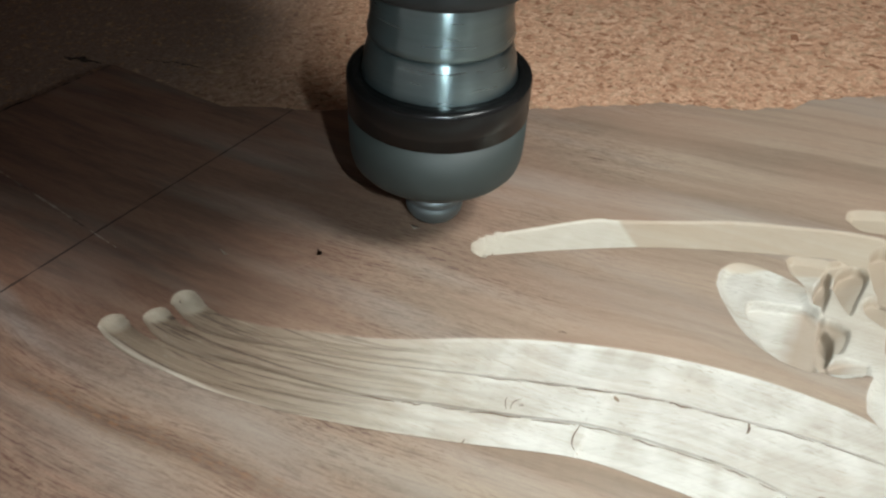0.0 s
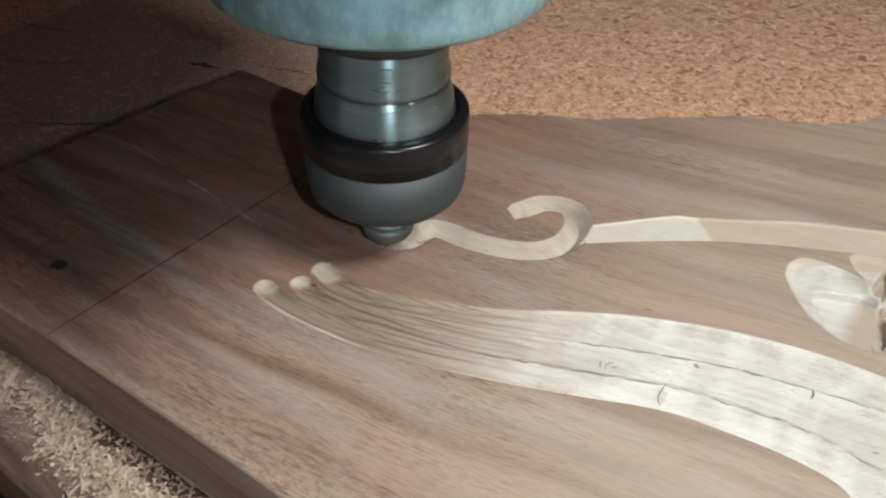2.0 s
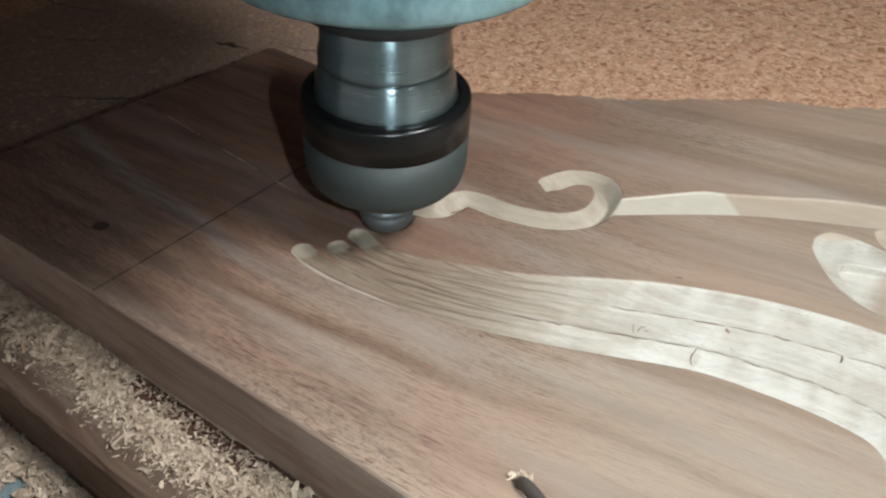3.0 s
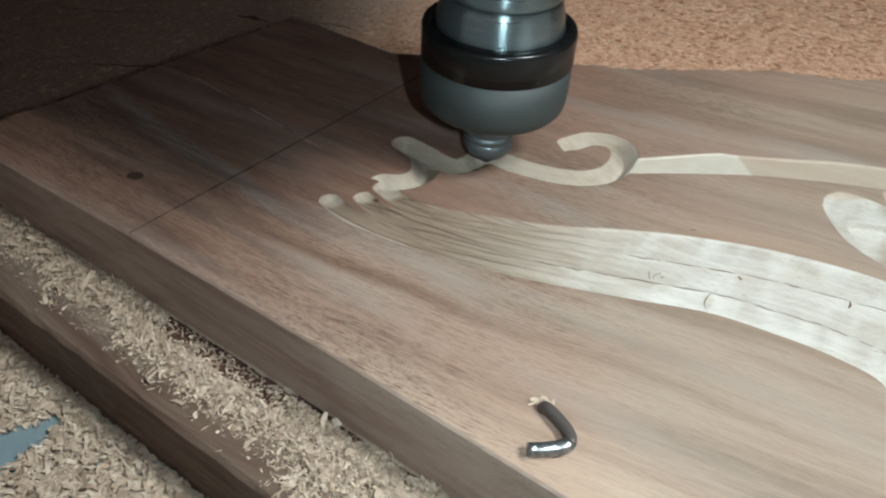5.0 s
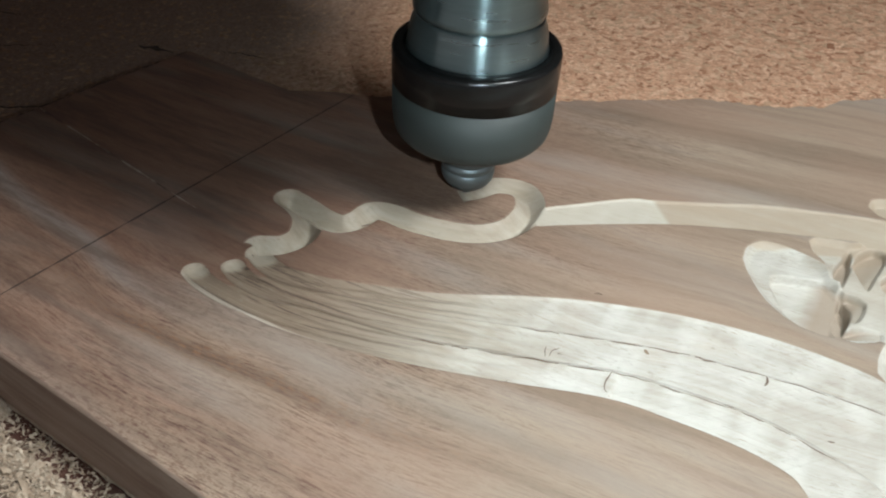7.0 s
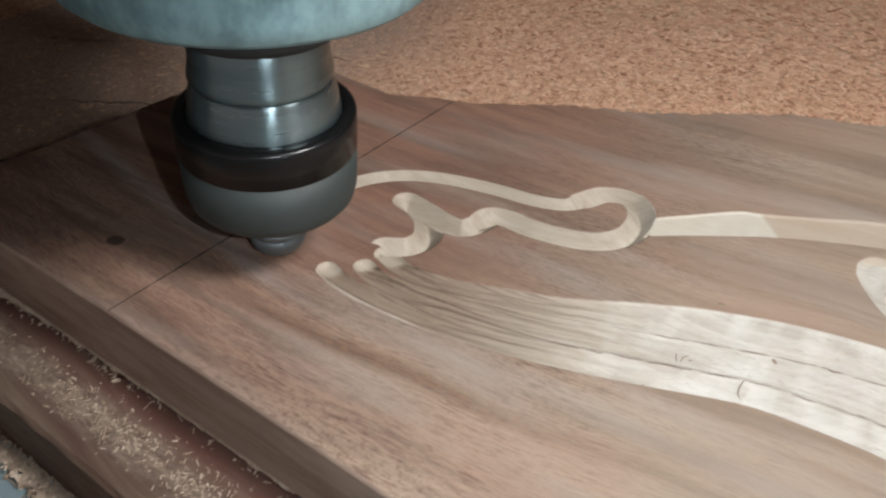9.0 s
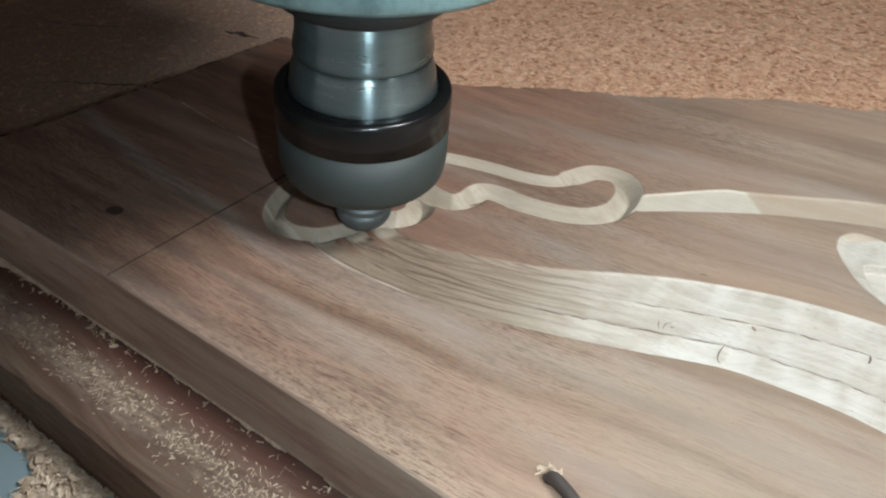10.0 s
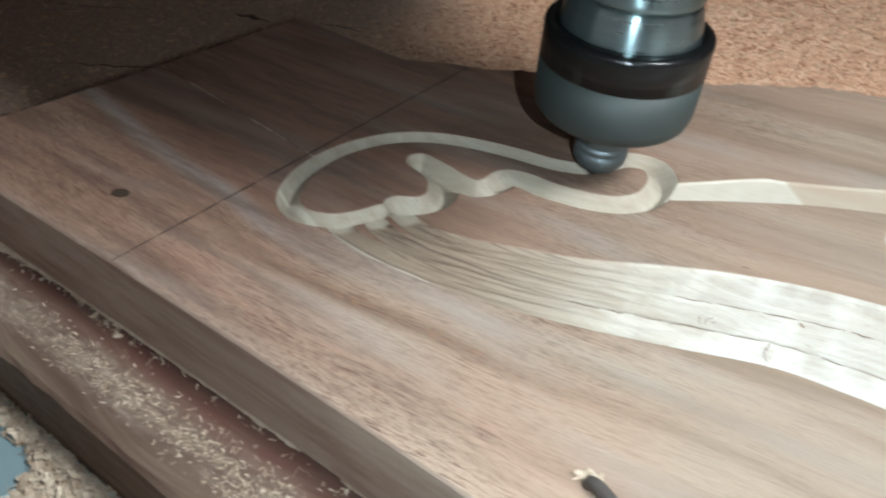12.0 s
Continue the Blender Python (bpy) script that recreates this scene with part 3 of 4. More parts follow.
def cracks():
    """Torn places in the sheet beyond the plank's end."""
    rng = np.random.default_rng(31)
    for k, line in enumerate(([(-316, 204), (-297, 205), (-283, 207), (-267, 212)], [(-284, 173), (-256, 183), (-240, 194), (-230, 195)], [(-207, 213), (-199, 215), (-190, 216)],
                              [(-227, 141), (-209, 151), (-187, 164), (-174, 173)], [(-182, 225), (-166, 229), (-150, 231)])):
        pts, _ = spline(line, 2.0)
        pts = pts + rng.normal(0, 0.5, pts.shape)
        wide = 1.6 if k == 2 else 0.6
        radius = [max(0.15, wide * math.sin(math.pi * (i + 0.5) / len(pts)) * rng.uniform(0.5, 1.2)) for i in range(len(pts))]
        bm = tube([(x, y, SHEET_Z + 0.05) for x, y in pts], radius, 6)
        for v in bm.verts:
            v.co.z = SHEET_Z + 0.05 + (v.co.z - SHEET_Z - 0.05) * 0.25
        part("torn_gouge", bm, KNOT, the_sheet, "dark torn gouge")


the_sheet = particle_board()
cracks()


# ---- the carved plank ----
FRONT = np.array([(-164, 76.2), (-130, 75), (-91, 74), (-46, 72.4), (-18, 71), (22, 68.6), (100, 64), (240, 57)], float)
FAR = np.array([(-164, 190.5), (-150, 189.5), (-119, 187), (-104, 186), (-90, 192), (-78, 196), (-53, 212), (-32, 221), (-10, 236), (7, 247),
                (20, 250), (36, 259), (39, 266), (57, 279), (110, 305), (240, 350)], float)
LEFT = np.array([(70, -162), (76, -162), (92, -163.5), (104, -160.5), (140, -155.5), (172, -151.5), (190, -149)], float)
THICK = 19.5

TOOL_A = [(-28, 167.4), (-24.5, 173), (-18, 174.6), (-13.3, 169.6), (-12.6, 161.4), (-16.2, 155), (-23, 151.2), (-33, 149.4), (-39.5, 149.6), (-43.8, 148.2),
          (-44.6, 143.4), (-47, 140), (-52, 139.6), (-58, 140.9), (-64.5, 142), (-60, 140.8), (-55, 137.8), (-51.8, 132.3), (-53, 127), (-57.5, 124)]
TOOL_B = [(-26.4, 169.4), (-28.4, 165.9), (-31.6, 162.6), (-38, 160.3), (-47, 159.2), (-56, 157.5), (-64.5, 154.9), (-72, 150.7), (-77.9, 144.7), (-81.8, 137), (-83.6, 128.6), (-83, 120),
          (-80.2, 113), (-76.2, 109), (-71, 108.2), (-65, 110.7), (-61.4, 115), (-59.6, 118.6), (-58.7, 120.3)]
HALF_A, HALF_B, STEEP = 3.6, 2.7, 1.02

BAND_T = np.array([(-60, 124.6), (-56, 123.4), (-48, 121.6), (-40, 122.6), (-28, 126.6), (-15, 131.6), (1, 140.4), (13, 146), (28, 151), (44, 154),
                   (57, 154.4), (67, 153), (81, 146), (104, 132)], float)
BAND_1 = np.array([(-60, 120.5), (-54, 117.6), (-45, 117.6), (-33, 120), (-15, 125), (2, 131), (16, 136), (32, 141), (47, 143.6), (57, 145), (71, 145), (81, 140), (104, 120)], float)
BAND_2 = np.array([(-66, 115), (-60, 113), (-54, 111.4), (-45, 112), (-35, 114), (-15, 117.2), (0, 122), (15, 127), (25, 130.5), (35, 132), (50, 133), (65, 130), (71, 126), (80, 112), (104, 84)], float)
BAND_B = np.array([(-66, 109.6), (-60, 107), (-53, 105.7), (-38, 105.7), (-23, 108), (-9, 111.5), (8, 117), (25, 123), (36, 124.4), (47, 124.8), (56, 123.6),
                   (60, 120.5), (65, 114), (69, 103), (74, 88), (104, 60)], float)
STEM_UP = np.array([(-14.2, 164.4), (-13.2, 167.4), (-9.4, 171.6), (-4.2, 176.4), (5.6, 185.2), (10.8, 187.5), (22.5, 193.4), (33.4, 199.2), (45, 203.4), (57, 207.2), (68, 208), (90, 205), (112, 199)], float)
STEM_LOW = np.array([(-14.2, 163.4), (-12.4, 161.8), (-9.4, 162.2), (-3, 166.6), (4.3, 171.6), (17.5, 179.8), (30.4, 186), (41.2, 190.3), (53, 194.8), (62, 197), (68, 198), (90, 189), (112, 181)], float)
FINGERS = [[(-56, 121.8), (-50, 119.6), (-44, 119.4), (-33, 121.8), (-20, 126)], [(-57, 115.4), (-52, 113.6), (-45, 113.6), (-34, 115.8), (-20, 119.8)],
           [(-63.2, 110), (-58, 108.4), (-50, 107.8), (-36, 109.2), (-20, 112.6)]]
# the flower: scoops as (outline, depth, rim), cups where the ball plunged and ran out along each petal, then deeper hollows
SCOOPS = [([(34.4, 176), (34.2, 181), (36.8, 185), (41.8, 185.8), (50.2, 184), (53.5, 180), (57.5, 175), (58, 167), (56.6, 161.4), (49, 160.5), (42.3, 164.4), (37.1, 171)], 1.3, 2.6),
          ([(45.5, 190.4), (46.7, 192.6), (50.6, 194.1), (54.6, 194.0), (58, 188), (57, 180), (52.5, 179), (50.4, 183.4), (47.2, 186.6)], 1.5, 1.6),
          ([(53, 193.6), (57, 197), (61, 199.4), (61.6, 203.8), (66, 205.4), (78, 197), (104, 186), (104, 150), (80, 158.5), (66.5, 164), (56.5, 164), (54.4, 178)], 1.6, 0.8),
          ([(64.7, 155), (64.3, 159.7), (65.2, 164.9), (67.4, 167.4), (72, 167.3), (78.8, 165.4), (100, 150), (100, 135), (82, 136), (72, 147)], 1.2, 1.6),
          ([(54.6, 211.4), (55, 215.3), (58.5, 217.7), (64.5, 219.4), (74, 219), (92, 212), (92, 206), (73.3, 212.6), (65.8, 210.2), (58.8, 208.4)], 1.8, 2.0)]
CUPS = [([(52.2, 183.9), (52.7, 188.1), (54.2, 193), (55.7, 187.8), (55.2, 178.7), (53.2, 180.4)], 2.3), ([(55.3, 188.5), (56.3, 194), (59.2, 197.3), (61.9, 195), (61, 186.6), (59.9, 180.7), (57.2, 184.6)], 2.6),
        ([(55, 174.5), (55.7, 177.2), (57.5, 177.8), (60.5, 176), (60, 169.7), (57.4, 168.7), (55.7, 171.2)], 2.2), ([(56.2, 161.6), (57.7, 165.9), (60.4, 168.3), (64.5, 168.8), (64.5, 164.6), (61.1, 161.6), (58.3, 161)], 2.3),
        ([(61.4, 186.1), (62.8, 188.5), (65.2, 189), (70, 185), (70, 179), (65.5, 180.6), (62.5, 182.6)], 2.2), ([(60.7, 202), (62.3, 205), (65, 206), (76, 199), (74, 190), (66, 187.9), (63.4, 190.4)], 2.4),
        ([(66.4, 178.5), (67.6, 180.5), (74, 178), (92, 168), (90, 160), (76, 166), (67.4, 172)], 1.6)]
HOLLOWS = [([(42, 171.4), (41.9, 175.2), (47.6, 177.6), (53.2, 178.9), (57.6, 175), (58.4, 168), (57, 161), (49.5, 160.6), (45, 166.6)], 2.1, 0.6),
           ([(72, 147.9), (70.7, 151.6), (70.5, 155.3), (71.9, 158.7), (74.4, 161.1), (79.2, 162.7), (92, 158), (98, 142), (86, 136), (78, 141)], 2.0, 1.0),
           ([(78, 150), (77, 153.4), (78.6, 156.6), (83, 157.6), (88, 154), (88, 148), (83, 146.6)], 1.0, 1.0)]


def table(curve):
    s, _ = spline(curve, 0.6)
    return s[np.argsort(s[:, 0])]


BANDS = [table(c) for c in (BAND_T, BAND_1, BAND_2, BAND_B)]
STEM = [table(c) for c in (STEM_UP, STEM_LOW)]
FINGER_PATHS = [spline(f, 0.3)[0] for f in FINGERS]


def curve_at(curve, x):
    return np.interp(x, curve[:, 0], curve[:, 1])


def smooth(v):
    v = np.clip(v, 0, 1)
    return v * v * (3 - 2 * v)


def near_path(x, y, path):
    """The distance from points to a polyline of close samples."""
    d = np.full(x.shape, 1e9)
    lo, hi = path.min(0) - 6, path.max(0) + 6
    inside = (x > lo[0]) & (x < hi[0]) & (y > lo[1]) & (y < hi[1])
    if not inside.any():
        return d
    px, py = x[inside], y[inside]
    best = np.full(px.shape, 1e9)
    for a in path:
        best = np.minimum(best, (px - a[0]) ** 2 + (py - a[1]) ** 2)
    d[inside] = np.sqrt(best)
    return d


def tool_depth(r, half):
    cone = np.clip(1 - r / half, 0, 1)
    return -STEEP * half * cone * (1.1 - 0.1 * cone)


def inside_outline(x, y, outline, rim):
    """1 well within a rounded outline, falling to 0 at its edge over a rim of that width."""
    ring = outline
    lo, hi = ring.min(0), ring.max(0)
    near = (x > lo[0]) & (x < hi[0]) & (y > lo[1]) & (y < hi[1])
    out = np.zeros_like(x)
    if not near.any():
        return out
    px, py = x[near], y[near]
    best, odd = np.full(px.shape, 1e9), np.zeros(px.shape, bool)
    for (ax, ay), (bx, by) in zip(ring, np.roll(ring, -1, 0)):
        best = np.minimum(best, (px - ax) ** 2 + (py - ay) ** 2)
        if ay != by:
            odd ^= ((ay > py) != (by > py)) & (px < (bx - ax) * (py - ay) / (by - ay) + ax)
    out[near] = np.where(odd, smooth(np.sqrt(best) / rim), 0)
    return out


def rings(outlines):
    return [(spline(o + o[:1], 0.4)[0], *rest) for o, *rest in outlines]


SCOOPS, HOLLOWS, CUPS = rings(SCOOPS), rings(HOLLOWS), rings(CUPS)
TOOL_PATHS = [(spline(TOOL_A, 0.25)[0], HALF_A), (spline(TOOL_B, 0.25)[0], HALF_B)]
LATTICE = np.random.default_rng(17).uniform(-1, 1, (64, 64))


def lumps(x, y, size):
    """Soft uneven swellings about as wide as size, from -1 to 1."""
    u, v = x / size, y / size
    i, j = np.floor(u).astype(int), np.floor(v).astype(int)
    p, q = smooth(u - i), smooth(v - j)
    def knotted(a, c):
        return LATTICE[a % 64, c % 64]
    return (knotted(i, j) * (1 - p) + knotted(i + 1, j) * p) * (1 - q) + (knotted(i, j + 1) * (1 - p) + knotted(i + 1, j + 1) * p) * q


def carved(x, y, tools=True):
    """The height of the plank's face, with or without the groove that is being cut."""
    z = np.zeros_like(x)
    for path, half in TOOL_PATHS if tools else ():
        z = np.minimum(z, tool_depth(near_path(x, y, path), half))
    ripple = 0.09 * lumps(0.8 * x + 0.6 * y, 1.3 * y - 0.5 * x, 9.0) + 0.07 * lumps(0.6 * x - 0.8 * y, 0.9 * y + 0.7 * x + 40, 4.3) + 0.06 * lumps(x + 0.3 * y, 1.4 * y + 40, 2.1) + 0.03 * lumps(x, y, 0.8)
    curves = [curve_at(c, x) for c in BANDS]
    for (a, b), x0, deep in zip(zip(curves, curves[1:]), (-53.0, -53.0, -57.0), (1.7, 1.5, 1.6)):
        span = np.maximum(a - b, 0.2)
        f = (a - y) / span
        inside = (f > 0) & (f < 1) & (x > x0)
        start = np.clip((x - x0 - 3.2 * (2 * f - 1) ** 2) / 9.0, 0, 1)
        body = smooth(f * span / 0.9) * 0.3 + 0.7 * np.clip(f, 0, 1) ** 0.85
        body = np.maximum(body, 0.22 if deep != 1.7 else 0.0)
        wall = smooth((1 - f) * span / 1.5) * 0.7 + 0.3 if deep != 1.6 else smooth((1 - f) * span / 1.0)
        # fine strands that the ball left along the narrow ends
        strand = 0.15 * np.sin(19 * f + 1.6 * lumps(x, y, 11.0) + deep * 7) * np.clip((14 - x) / 30, 0, 1) * smooth((1 - f) / 0.2)
        extra = np.where((x > 25) & (deep == 1.6), 0.5, 0.0)
        z = np.where(inside, np.minimum(z, (-(deep + extra) * body + (ripple + strand) * smooth(f / 0.2)) * start * wall), z)
    for finger in FINGER_PATHS:
        r = near_path(x, y, finger)
        z = np.minimum(z, -1.5 * np.clip(1 - (r / 2.5) ** 2, 0, 1) ** 0.55 * smooth((-22 - x) / 26))
    up, low = curve_at(STEM[0], x), curve_at(STEM[1], x)
    span = np.maximum(up - low, 0.2)
    f = (up - y) / span
    inside = (f > 0) & (f < 1) & (x > -14.2) & (x < 110)
    wall = smooth((1 - f) * span / 1.0)
    start = np.clip((x + 14.2) / 3.0, 0, 1) ** 0.7
    body = 0.25 * smooth(f * span / 0.9) + 0.75 * np.clip(f, 0, 1)
    z = np.where(inside, np.minimum(z, (-1.9 * body + 0.6 * ripple * smooth(f / 0.2)) * wall * start), z)
    open_cut = np.zeros_like(x)
    for outline, deep, rim in SCOOPS:
        open_cut = np.maximum(open_cut, inside_outline(x, y, outline, rim) * deep)
    for outline, deep in CUPS:
        # steep where the ball went in, shallow where it ran out along the petal
        way = 0.96 * (x - outline[:, 0].min()) - 0.28 * (y - outline[:, 1].mean())
        span = np.ptp(0.96 * outline[:, 0] - 0.28 * outline[:, 1])
        open_cut = open_cut + inside_outline(x, y, outline, 0.7) * deep * (1 - 0.75 * smooth(way / span))
    for outline, deep, rim in HOLLOWS:
        open_cut = open_cut + inside_outline(x, y, outline, rim) * deep
    z = np.minimum(z, -open_cut - ripple * 0.5 * np.clip(open_cut, 0, 1))
    return z


def plank_panel(parent):
    cols = np.concatenate([np.arange(-164, -92, 1.0), np.arange(-92, 32, 0.37), np.arange(32, 92, 0.27), np.linspace(92.5, 240, 40)])
    rows = np.linspace(0, 1, 820)
    X, V = np.meshgrid(cols, rows)
    front, far = np.interp(X, FRONT[:, 0], FRONT[:, 1]), np.interp(X, FAR[:, 0], FAR[:, 1])
    wob = 0.7 * np.sin(cols * 0.55) * np.sin(cols * 0.13 + 1) + 0.35 * np.sin(cols * 1.7 + 2)
    far = far + wob[None] * np.clip((cols + 100) / 40, 0, 1)[None]
    Y = front + (far - front) * V
    left = np.interp(Y, LEFT[:, 0], LEFT[:, 1]) + 0.25 * np.sin(Y * 1.3) * np.sin(Y * 0.37)
    X = X + (left + 164) * np.clip(1 - (X + 164) / 70, 0, 1)
    Z = carved(X, Y) + 0.04 * np.sin(X * 0.05 + 1) * np.sin(Y * 0.09)
    Z[0] -= 0.08
    Z[-1] -= 0.08
    Z[:, 0] -= 0.08
    r, c = X.shape
    top = np.stack([X, Y, Z], -1).reshape(-1, 3)
    idx = np.arange(r * c).reshape(r, c)
    faces = np.stack([idx[:-1, :-1], idx[:-1, 1:], idx[1:, 1:], idx[1:, :-1]], -1).reshape(-1, 4)
    loop = np.concatenate([idx[0, :-1], idx[:-1, -1], idx[-1, :0:-1], idx[:0:-1, 0]])
    n = len(loop)
    out = np.zeros((n, 3))
    k0, k1, k2 = c - 1, c - 1 + r - 1, 2 * (c - 1) + r - 1
    out[:k0, 1], out[k1:k2, 1], out[k2:, 0] = -0.35, 0.35, -0.35
    ring_0 = top[loop].copy()
    ring_a = top[loop] + out
    ring_a[:, 2] = -0.7
    ring_b = ring_a.copy()
    ring_b[:, 2] = -THICK
    verts = np.vstack([top, ring_0, ring_a, ring_a, ring_b, ring_b])
    o0, a0, s0, b0, u0 = (len(top) + k * n for k in range(5))
    nxt = (np.arange(n) + 1) % n
    i = np.arange(n)
    sk1 = np.stack([o0 + i, a0 + i, a0 + nxt, o0 + nxt], -1)
    sk2 = np.stack([s0 + i, b0 + i, b0 + nxt, s0 + nxt], -1)
    bottom = [tuple(u0 + i[::-1])]
    all_faces = faces.tolist() + sk1.tolist() + sk2.tolist() + bottom
    which = [0] * len(faces) + [1] * (2 * n + 1)
    return mesh_object("panel", verts, all_faces, [PLANK, PLANK_SIDE], parent, True, which)


plank = thing("carved_plank", "brown hardwood plank with a half-carved floral relief in pale fresh wood", "wood plank")
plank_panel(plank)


def knot(x, y, rx, ry, turn, seed, name="pin_knot", lift=0.03):
    rng = np.random.default_rng(seed)
    z = float(carved(np.array([x]), np.array([y]))[0])
    bm = bmesh.new()
    rings = []
    for k, (r, dz) in enumerate(((1.0, -0.02), (0.8, lift), (0.35, lift))):
        ring = []
        for i in range(12):
            a = 2 * math.pi * i / 12
            w = r * (1 + rng.normal(0, 0.1))
            u, v = rx * w * math.cos(a), ry * w * math.sin(a)
            c, s = math.cos(radians(turn)), math.sin(radians(turn))
            p = (x + u * c - v * s, y + u * s + v * c)
            h = float(carved(np.array([p[0]]), np.array([p[1]]))[0])
            ring.append(bm.verts.new((*p, h + dz)))
        rings.append(ring)
    for a, b in zip(rings, rings[1:]):
        for i in range(12):
            bm.faces.new((a[i], a[(i + 1) % 12], b[(i + 1) % 12], b[i]))
    bm.faces.new(rings[-1])
    part(name, bm, KNOT if name == "knot" else PIN, plank, "small dark knot", True)


knot(-109.8, 90.2, 2.7, 2.0, 20, 1, "knot", 0.05)
for k, (x, y, rx, ry, turn) in enumerate([(27.0, 138.4, 0.75, 0.35, -30)]):
    knot(x, y, rx, ry, turn, 20 + k)


CRACKS = [([(23.6, 130.1), (23.3, 127.9), (23.6, 126.3), (24.4, 125.4)], 0.13), ([(10.2, 130), (10.4, 129), (11.1, 127.8)], 0.1), ([(11.7, 128.2), (11.6, 129.6), (12.6, 131)], 0.09),
          ([(12.8, 129.4), (13.4, 129.9)], 0.12), ([(12.2, 147.9), (13.1, 148.5), (13.9, 148.4)], 0.24), ([(-82.8, 133), (-82.2, 130), (-82.9, 127), (-82.0, 123.6)], 0.2),
          ([(-67.5, 109.4), (-65.4, 109.6), (-63.4, 111.4), (-61.4, 111.6)], 0.18), ([(-58.6, 120.6), (-57.6, 121.6), (-56.6, 121.2)], 0.2), ([(-45.0, 145.0), (-44.6, 146.2), (-44.3, 147.2)], 0.2),
          ([(-9.9, 163.2), (-9.3, 164.2), (-9.6, 165.2)], 0.18), ([(6, 116.8), (7.4, 117.6), (7.8, 118.8)], 0.15),
          ([(48, 143.6), (48.4, 142.7), (48.2, 141.6)], 0.26), ([(60.4, 135), (61.4, 135.3)], 0.18), ([(43, 133.6), (44.4, 133.2), (45.2, 133.8)], 0.14), ([(64, 119), (65.6, 117.6), (66, 116)], 0.24)]


def crack(points, wide):
    pts, _ = spline(points, 0.4)
    z = carved(pts[:, 0], pts[:, 1])
    radius = [wide * (0.35 + 0.65 * math.sin(math.pi * (i + 0.5) / len(pts))) for i in range(len(pts))]
    bm = tube([(x, y, h - 0.3 * wide) for (x, y), h in zip(pts, z)], radius, 6)
    part("crack", bm, CRACK, plank, "thin dark torn crack")


for points, wide in CRACKS:
    crack(points, wide)


def end_shadow():
    """A dark strip laid where the shadow line runs along the plank's sawn end."""
    rng = np.random.default_rng(29)
    pts, _ = spline([(x - 0.7, y) for y, x in LEFT[1:]], 1.5)
    bm = tube([(x, y, -1.0) for x, y in pts], [rng.uniform(0.55, 0.95) for _ in pts], 8)
    part("end_shadow", bm, KNOT, plank, "dark strip standing in for the shadow line along the plank's end")


end_shadow()


def torn_seams():
    """Broken dark lines of torn fibre along the two ridges between the long cuts."""
    rng = np.random.default_rng(23)
    for band, x, end in ((BAND_1, 4.0, 66.0), (BAND_2, -12.0, 64.0)):
        while x < end:
            stop = x + rng.uniform(3, 9)
            xs = np.linspace(x, stop, 5)
            crack(list(zip(xs, curve_at(table(band), xs) + rng.normal(-0.25, 0.1, 5))), rng.uniform(0.1, 0.2))
            x = stop + rng.uniform(0.2, 2.2)


torn_seams()


# ---- the wood that the cutter takes away: short slices that fill the groove until they are cut out ----
def cutter_path(tool):
    pts, at = spline(tool, 0.25)
    return pts, at


PATH_A, AT_A = cutter_path(TOOL_A)
PATH_B, AT_B = cutter_path(TOOL_B)


def along(pts, at, keys):
    """(time, place) pairs to (time, length along the path), each one no nearer than the last."""
    out, low = [], 0.0
    for t, p in keys:
        d = np.hypot(*(pts - np.asarray(p)).T) + np.where(at < low - 0.3, 99, 0)
        low = at[int(np.argmin(d))]
        out.append((t, low))
    return out


PASS_A = along(PATH_A, AT_A, [(0.22, (-28, 168)), (0.5, (-14, 171.2)), (1.0, (-21.8, 151.6)), (1.5, (-42, 150.4)), (2.0, (-50, 140.3)), (2.5, (-64.5, 142.2)), (3.0, (-53, 128.4)), (3.25, (-57.5, 124.2))])
PASS_B = along(PATH_B, AT_B, [(7.55, (-31, 163.4)), (8.3, (-73, 150.2)), (8.5, (-81.6, 138.4)), (9.0, (-77, 109.2)), (9.5, (-60.6, 116.6)), (9.75, (-58.7, 120.3))])


def cut_time(centre, keys, pts, at, low):
    """When the cutter first reaches a place on its path, beyond a length of it."""
    d = np.hypot(*(pts - centre).T) + np.where(at < low, 99, 0)
    first = int(np.argmax(d < d.min() + 0.8))
    return float(np.interp(at[first] + 1.9, [s for _, s in keys], [t for t, _ in keys]))


